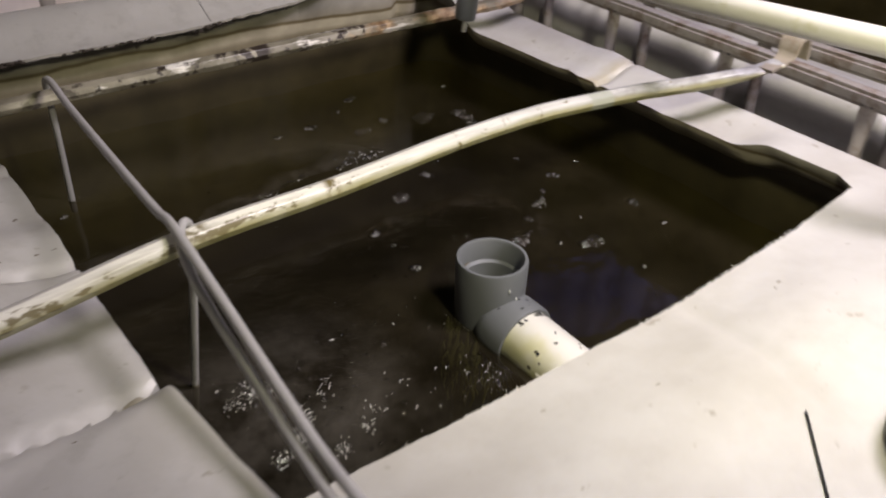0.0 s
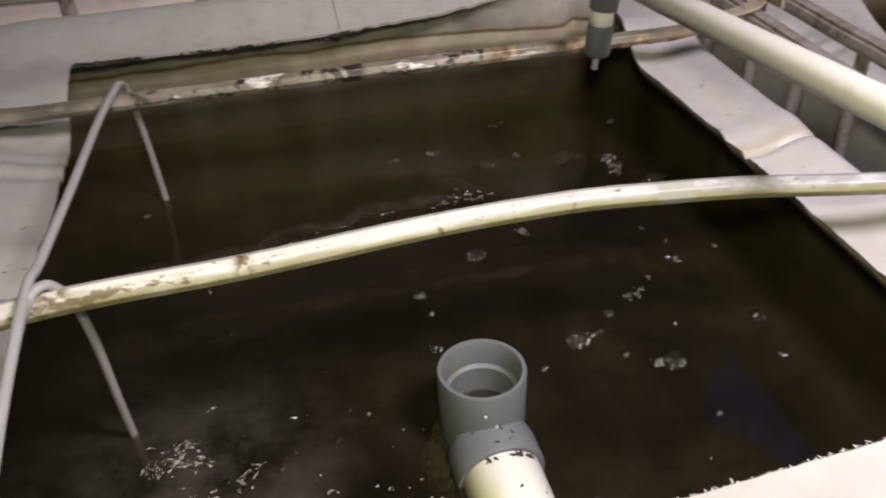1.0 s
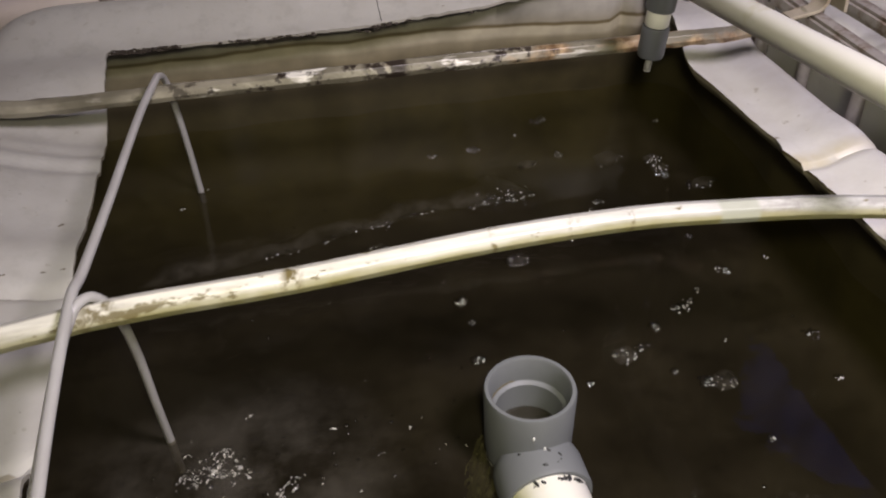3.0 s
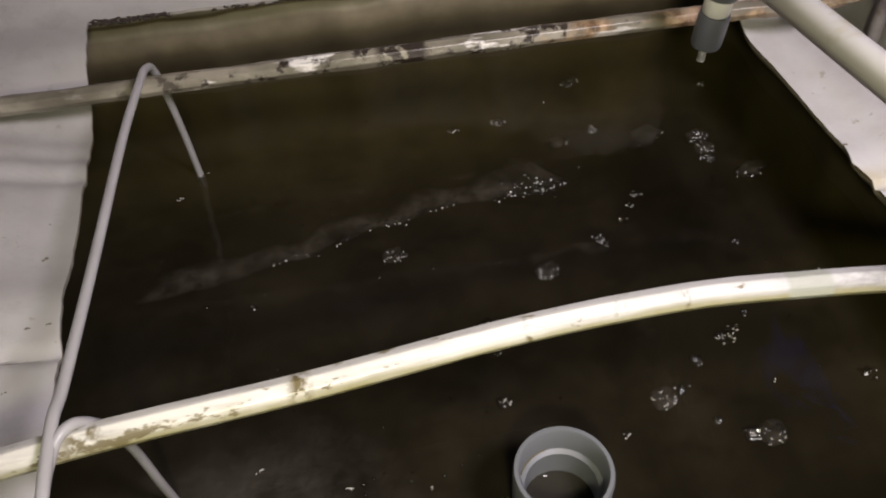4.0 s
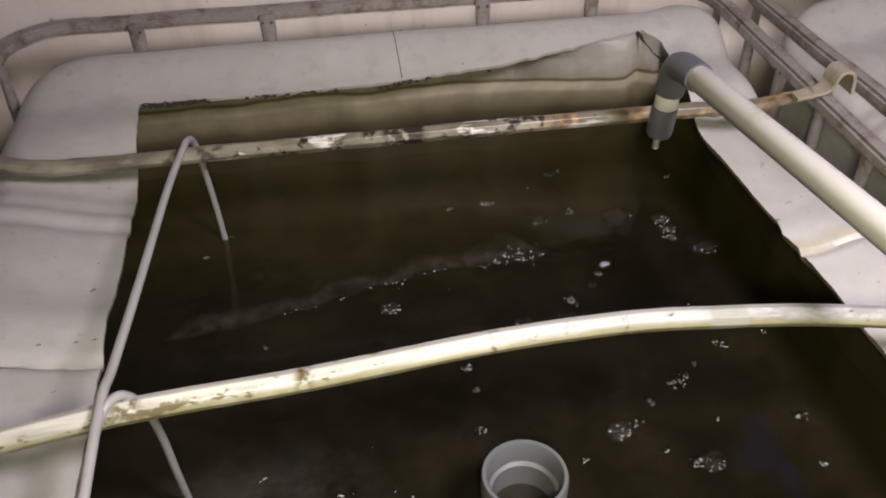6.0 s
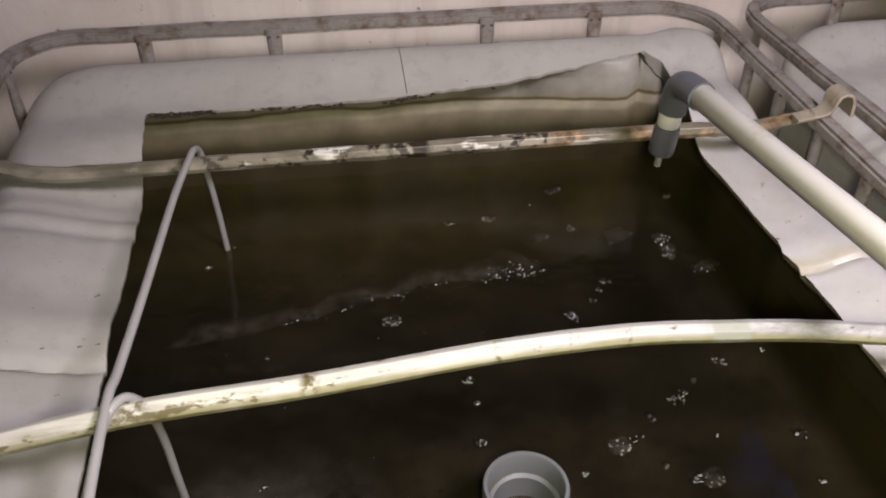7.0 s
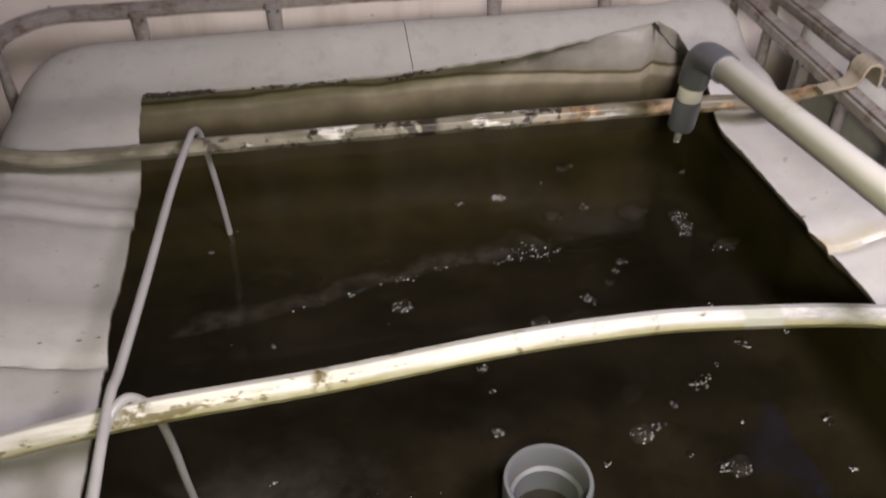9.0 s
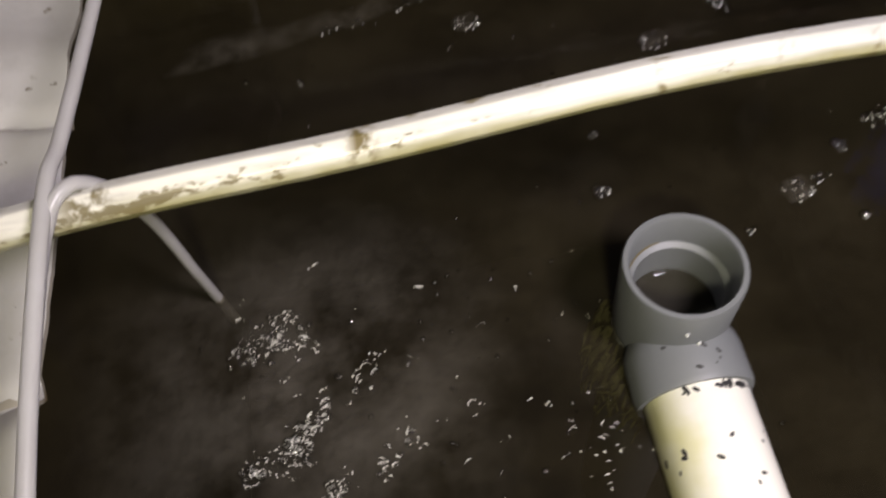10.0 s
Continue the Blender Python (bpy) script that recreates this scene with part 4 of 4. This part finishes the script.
for x, y in edge:
    if noise.noise(Vector((x * 19, 0.7, 0))) > (0.12 if x < -0.08 else -0.25):
        for k in range(2):
            dome(bubbles, x + rnd.uniform(-0.002, 0.002), y + rnd.uniform(0.000, 0.010), rnd.uniform(0.0008, 0.0024))
        if rnd.random() < 0.6:
            bead(drops, x + rnd.gauss(0, 0.0012), y + rnd.gauss(-0.0004, 0.0014), rnd.choice((0.0004, 0.0006, 0.0008, 0.0010)))
for k in range(26):
    x, y = rnd.gauss(0.136, 0.012), rnd.gauss(0.322, 0.008)
    dome(bubbles, x, y, rnd.uniform(0.0014, 0.0034))
    bead(drops, x, y - 0.002, rnd.choice((0.0005, 0.0008, 0.0012)))
rim_of(root, bubbles, drops)
for cx, cy, rx, ry in RAFTS:
    edge, root = raft(cx, cy, rx, ry)
    bubbles, drops = bmesh.new(), bmesh.new()
    for x, y in edge:
        if y < cy and rnd.random() < 0.3:
            dome(bubbles, x + rnd.uniform(-0.002, 0.002), y + rnd.uniform(-0.001, 0.004), rnd.uniform(0.0016, 0.0034))
            if rnd.random() < 0.6:
                bead(drops, x + rnd.gauss(0, 0.001), y + rnd.gauss(0, 0.001), rnd.uniform(0.0004, 0.0009))
    rim_of(root, bubbles, drops)
CLUSTERS = [(0.333, 0.361), (0.185, 0.459), (0.229, 0.495), (0.376, 0.455), (0.226, 0.400), (0.238, 0.288), (0.212, 0.254), (0.179, 0.233), (-0.023, 0.250), (-0.161, 0.213),
            (0.047, 0.147), (0.051, 0.116), (0.046, 0.064), (0.196, 0.049), (0.220, 0.072), (0.254, 0.091), (0.318, 0.139), (0.372, 0.150), (0.213, 0.014), (0.179, 0.039),
            (0.276, 0.041), (0.351, -0.025), (0.265, 0.100), (-0.236, 0.380), (0.31, 0.20), (0.12, 0.20)]
CLUSTERS += [(rnd.uniform(0.06, 0.37), rnd.uniform(-0.10, 0.46)) for k in range(18)]
for cx, cy in CLUSTERS:
    size = rnd.choice((0.0025, 0.004, 0.005, 0.0065, 0.008, 0.011))
    if size > 0.010:
        raft(cx, cy + size * 0.2, size * 1.1, size)
    domes, drops, placed = bmesh.new(), bmesh.new(), []
    for k in range(int(6 + size * 1600)):
        a, u = rnd.uniform(0, 6.283), math.sqrt(rnd.random())
        x, y, r = cx + size * u * math.cos(a), cy + size * 0.9 * u * math.sin(a), rnd.choice((0.0012, 0.0016, 0.0021, 0.0028, 0.0036))
        if all(math.hypot(x - px, y - py) > 0.7 * (r + pr) for px, py, pr in placed):
            placed.append((x, y, r))
            dome(domes, x, y, r, 14, 6, 0.85)
            # white beads and rim arcs on the near side are each bubble's painted glint
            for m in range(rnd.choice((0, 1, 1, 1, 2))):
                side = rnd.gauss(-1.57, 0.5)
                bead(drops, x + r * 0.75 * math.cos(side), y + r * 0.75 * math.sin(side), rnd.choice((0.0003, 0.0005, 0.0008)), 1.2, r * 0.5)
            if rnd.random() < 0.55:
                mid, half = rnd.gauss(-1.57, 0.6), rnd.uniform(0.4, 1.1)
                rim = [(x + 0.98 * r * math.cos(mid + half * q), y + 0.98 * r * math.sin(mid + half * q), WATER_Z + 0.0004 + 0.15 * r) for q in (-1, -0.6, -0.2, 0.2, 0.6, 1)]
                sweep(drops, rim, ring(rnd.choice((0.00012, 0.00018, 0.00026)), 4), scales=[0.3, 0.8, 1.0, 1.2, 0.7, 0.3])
    cluster = empty("bubble_cluster", (cx, cy, WATER_Z), "small cluster of clear bubbles floating on dark water", "bubbles", "bubble clusters")
    for name, mesh, mat, note in (("bubble_film", domes, BUBBLE, ""), ("froth", drops, GLINT_WHITE, "tiny white beads painted in for glints")):
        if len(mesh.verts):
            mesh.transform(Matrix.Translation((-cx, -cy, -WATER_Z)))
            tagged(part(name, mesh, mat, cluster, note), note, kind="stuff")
        else:
            mesh.free()
# glints on the churned water by the two air hoses, painted as knots of white curls
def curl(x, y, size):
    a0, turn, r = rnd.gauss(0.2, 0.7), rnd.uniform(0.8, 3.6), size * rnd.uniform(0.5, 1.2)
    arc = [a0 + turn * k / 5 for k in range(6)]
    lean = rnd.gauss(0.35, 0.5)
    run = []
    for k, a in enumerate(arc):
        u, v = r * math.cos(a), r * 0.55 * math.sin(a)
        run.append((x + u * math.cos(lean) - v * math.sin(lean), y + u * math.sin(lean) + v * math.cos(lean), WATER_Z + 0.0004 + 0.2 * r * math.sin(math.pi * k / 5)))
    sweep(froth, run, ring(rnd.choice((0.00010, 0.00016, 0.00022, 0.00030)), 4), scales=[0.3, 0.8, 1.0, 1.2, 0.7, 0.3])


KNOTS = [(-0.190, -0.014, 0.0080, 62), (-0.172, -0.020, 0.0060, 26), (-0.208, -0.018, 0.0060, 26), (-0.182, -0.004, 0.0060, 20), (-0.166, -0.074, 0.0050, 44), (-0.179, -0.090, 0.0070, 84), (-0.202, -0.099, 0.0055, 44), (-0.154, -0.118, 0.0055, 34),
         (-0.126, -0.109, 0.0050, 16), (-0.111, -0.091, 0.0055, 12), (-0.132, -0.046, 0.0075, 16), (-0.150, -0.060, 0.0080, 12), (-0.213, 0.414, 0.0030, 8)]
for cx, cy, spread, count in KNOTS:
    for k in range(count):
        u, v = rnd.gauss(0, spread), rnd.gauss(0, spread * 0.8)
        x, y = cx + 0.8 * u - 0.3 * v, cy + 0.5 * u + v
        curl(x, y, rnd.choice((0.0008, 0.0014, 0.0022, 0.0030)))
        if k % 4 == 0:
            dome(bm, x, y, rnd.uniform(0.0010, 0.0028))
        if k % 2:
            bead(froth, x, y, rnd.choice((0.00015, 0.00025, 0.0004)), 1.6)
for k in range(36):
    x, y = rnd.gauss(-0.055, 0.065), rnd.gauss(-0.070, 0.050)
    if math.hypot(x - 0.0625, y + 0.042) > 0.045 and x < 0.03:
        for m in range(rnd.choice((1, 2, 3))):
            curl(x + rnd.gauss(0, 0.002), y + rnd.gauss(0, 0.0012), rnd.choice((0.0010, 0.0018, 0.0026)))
# painted glints on the ripples breaking against the pipe
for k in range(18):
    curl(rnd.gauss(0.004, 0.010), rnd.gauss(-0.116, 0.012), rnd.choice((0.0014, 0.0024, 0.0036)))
for k in range(150):
    x, y = (rnd.uniform(-0.24, 0.37), rnd.uniform(-0.2, 0.5)) if k < 100 else (rnd.uniform(-0.14, 0.03), rnd.uniform(-0.17, 0.02))
    dome(bm, x, y, rnd.uniform(0.0007, 0.0020))
    if k % 2:
        bead(froth, x, y, rnd.uniform(0.0002, 0.00045))
tagged(thing("surface_bubbles", bm, BUBBLE, "small clear air bubbles floating on the dark water", "bubbles"), kind="stuff")
tagged(thing("white_glint", froth, GLINT_WHITE, "fine white beads and curls painted in for glints on the dark water", "froth"), kind="stuff")

# ---- an unseen blue sheet added for its reflection, and small marks ----
sheet = empty("tarpaulin", (0.71, 0.34, 1.54), "unseen blue plastic sheet on cords, added for its reflection in the water", "tarpaulin")
bm = bmesh.new()
rows = []
for k in range(37):
    y = 0.20 + 0.28 * k / 36
    x = 0.800 - 0.18 * k / 36 + 0.006 * math.sin(k * 0.9) + 0.003 * math.sin(k * 2.3)
    hem = 1.255 + 0.16 * k / 36
    top = 1.60 + 0.006 * math.cos(k / 18 * math.pi)
    rows.append([bm.verts.new((x + dx - 0.71, y - 0.34, z - 1.54)) for dx, z in ((0, hem), (0.002, 1.43), (0, 1.48), (0, top), (0.004, top), (0.004, 1.48), (0.006, 1.43), (0.004, hem))])
for a, b in zip(rows, rows[1:]):
    for j in range(8):
        bm.faces.new((a[j], b[j], b[(j + 1) % 8], a[(j + 1) % 8]))
bm.faces.new(rows[0]), bm.faces.new(rows[-1][::-1])
part("plastic_sheet", bm, BLUE, sheet)
# cords are invented to hold the sheet up
for u in (0.04, 0.96):
    bm = bmesh.new()
    x, y = 0.800 - 0.18 * u - 0.71, 0.20 + 0.28 * u - 0.34
    sweep(bm, [(x, y, -0.05), (x, y, 0.6), (x, y, 1.262)], ring(0.0012, 8))
    part("cord", bm, BLACK, sheet, "thin dark cord")

bm = bmesh.new()
line = [(0.026, -0.388), (0.021, -0.393), (0.005, -0.408), (-0.023, -0.434), (-0.06, -0.468)]
sweep(bm, smoothed([(x, y, top_height(x, y) + 0.0016) for x, y in line], 5), ring(0.0007, 8))
thing("thin_wire", bm, BLACK, "thin black wire lying on the white tank top", "wire")

# hair crack and dark slot in the far lip, burrs left by the saw
bm = bmesh.new()
sweep(bm, [(0.027 - 0.004 * k / 9, 0.515 + 0.075 * k / 9, top_height(0.027 - 0.004 * k / 9, 0.515 + 0.075 * k / 9) + 0.0002) for k in range(10)], ring(0.0005, 6))
part("hair_crack", bm, BLACK, open_tank, "thin dark crack in the lip")
bm = bmesh.new()
sweep(bm, [(0.344 + 0.026 * k / 9 + 0.0010 * math.sin(k * 2.1), 0.549 - 0.048 * k / 9, top_height(0.344 + 0.026 * k / 9, 0.549 - 0.048 * k / 9) + 0.0004) for k in range(10)], ring(0.0009, 6),
      scales=[2.6, 3.0, 1.8, 0.8, 0.9, 0.6, 1.0, 1.1, 0.8, 0.5])
part("saw_slot", bm, BLACK, open_tank, "dark saw slot at the corner")
bm = bmesh.new()
for k in range(420):
    u = rnd.random()
    x = -0.25 + 0.63 * u
    y = -0.2465 + 0.001 * rnd.random() + (0.030 * (max(0, x) / 0.38) ** 1.4)
    z = top_height(x, y - 0.004) - 0.001
    h = Vector((rnd.gauss(0, 0.0008), abs(rnd.gauss(0.0006, 0.0006)), rnd.gauss(0.0, 0.0006)))
    a, b = Vector((x - 0.0006, y, z)), Vector((x + 0.0006, y, z))
    t = Vector((x, y, z)) + h * (2.2 if rnd.random() < 0.08 else 1)
    bm.faces.new([bm.verts.new(v) for v in (a, b, t, t - Vector((0.0004, 0, 0.0004)))])
tagged(part("burr_fringe", bm, HDPE, open_tank, "frayed plastic burrs along the cut"), kind="stuff")
bm = bmesh.new()
for k in range(440):
    x = rnd.uniform(-0.296, 0.14) if k % 2 else rnd.uniform(-0.296, -0.17)
    if x > -0.22 and noise.noise(Vector((x * 14, 0.3, 0))) < -0.02:
        continue
    y = 0.5055 + max(0, x) * 0.08 + rnd.uniform(-0.0015, 0.002)
    z = top_height(x, y + 0.003) - rnd.uniform(0.0005, 0.005)
    bmesh.ops.create_icosphere(bm, subdivisions=1, radius=rnd.uniform(0.0007, 0.0019), matrix=Matrix.Translation((x, y, z)) @ Matrix.Diagonal((rnd.uniform(1, 3), 0.8, 0.8, 1)))
tagged(part("edge_slime", bm, plain("dark_brown_slime", (0.035, 0.027, 0.020), 0.9), open_tank, "black slime clinging to the cut edge"), kind="stuff")
bm = bmesh.new()
for k in range(34):
    x = -0.292 - 0.150 * k / 33
    y = 0.0985 + 0.09 * (x + 0.30) + 0.0012 * noise.noise(Vector((x * 60, 0, 0)))
    if noise.noise(Vector((x * 30, 4, 0))) > -0.35:
        x2 = x - 0.0046
        y2 = 0.0985 + 0.09 * (x2 + 0.30) + 0.0012 * noise.noise(Vector((x2 * 60, 0, 0)))
        sweep(bm, [(x, y, top_height(x, y) + 0.0001), (x2, y2, top_height(x2, y2) + 0.0001)], ring(0.0005 + 0.0003 * abs(noise.noise(Vector((x * 90, 7, 0)))), 5))
tagged(part("crease_dark_line", bm, plain("crease_dark_line", (0.20, 0.18, 0.15), 0.8), open_tank, "thin dark line in a moulded crease"), kind="stuff")
bm = bmesh.new()
SPECKS = [(-0.312, 0.200, 0.0030), (-0.309, 0.122, 0.0022), (-0.340, 0.118, 0.0018), (-0.295, 0.124, 0.0020), (-0.36, 0.05, 0.0016), (-0.33, 0.03, 0.0012), (-0.318, 0.068, 0.0016), (-0.30, -0.03, 0.0014),
          (0.383, 0.194, 0.0024), (0.151, -0.285, 0.0030), (0.162, -0.279, 0.0020), (-0.02, -0.31, 0.0012), (-0.35, -0.12, 0.0016), (-0.31, 0.24, 0.0012), (0.108, 0.527, 0.0020), (0.03, 0.528, 0.0016),
          (-0.03, 0.585, 0.0022), (-0.04, 0.588, 0.0018), (-0.36, 0.25, 0.0012), (0.45, 0.10, 0.0015)]
for x, y, r in SPECKS:
    for k in range(2):
        px, py = x + rnd.gauss(0, r * 0.5), y + rnd.gauss(0, r * 0.4)
        bmesh.ops.create_icosphere(bm, subdivisions=1, radius=r * rnd.uniform(0.35, 0.75), matrix=Matrix.Translation((px, py, top_height(px, py))) @ Matrix.Diagonal((1.4, 1, 0.2, 1)))
tagged(part("dirt", bm, plain("brown_dirt", (0.17, 0.145, 0.11), 0.8), open_tank, "brown specks of dirt"), kind="stuff")

lid_z = top_height(0.065, -0.47)
bm = bmesh.new()
lathe(bm, (0.080, -0.490, lid_z - 0.010), (0.0, -0.15, 1.0), [(0, 0.0), (0, 0.068), (0.004, 0.071), (0.022, 0.071), (0.026, 0.068), (0.026, 0.060), (0.018, 0.056), (0.016, 0.030), (0.020, 0.026), (0.020, 0.0)], 48)
thing("screw_lid", bm, BAND, "white round plastic screw lid on the tank top", "lid")
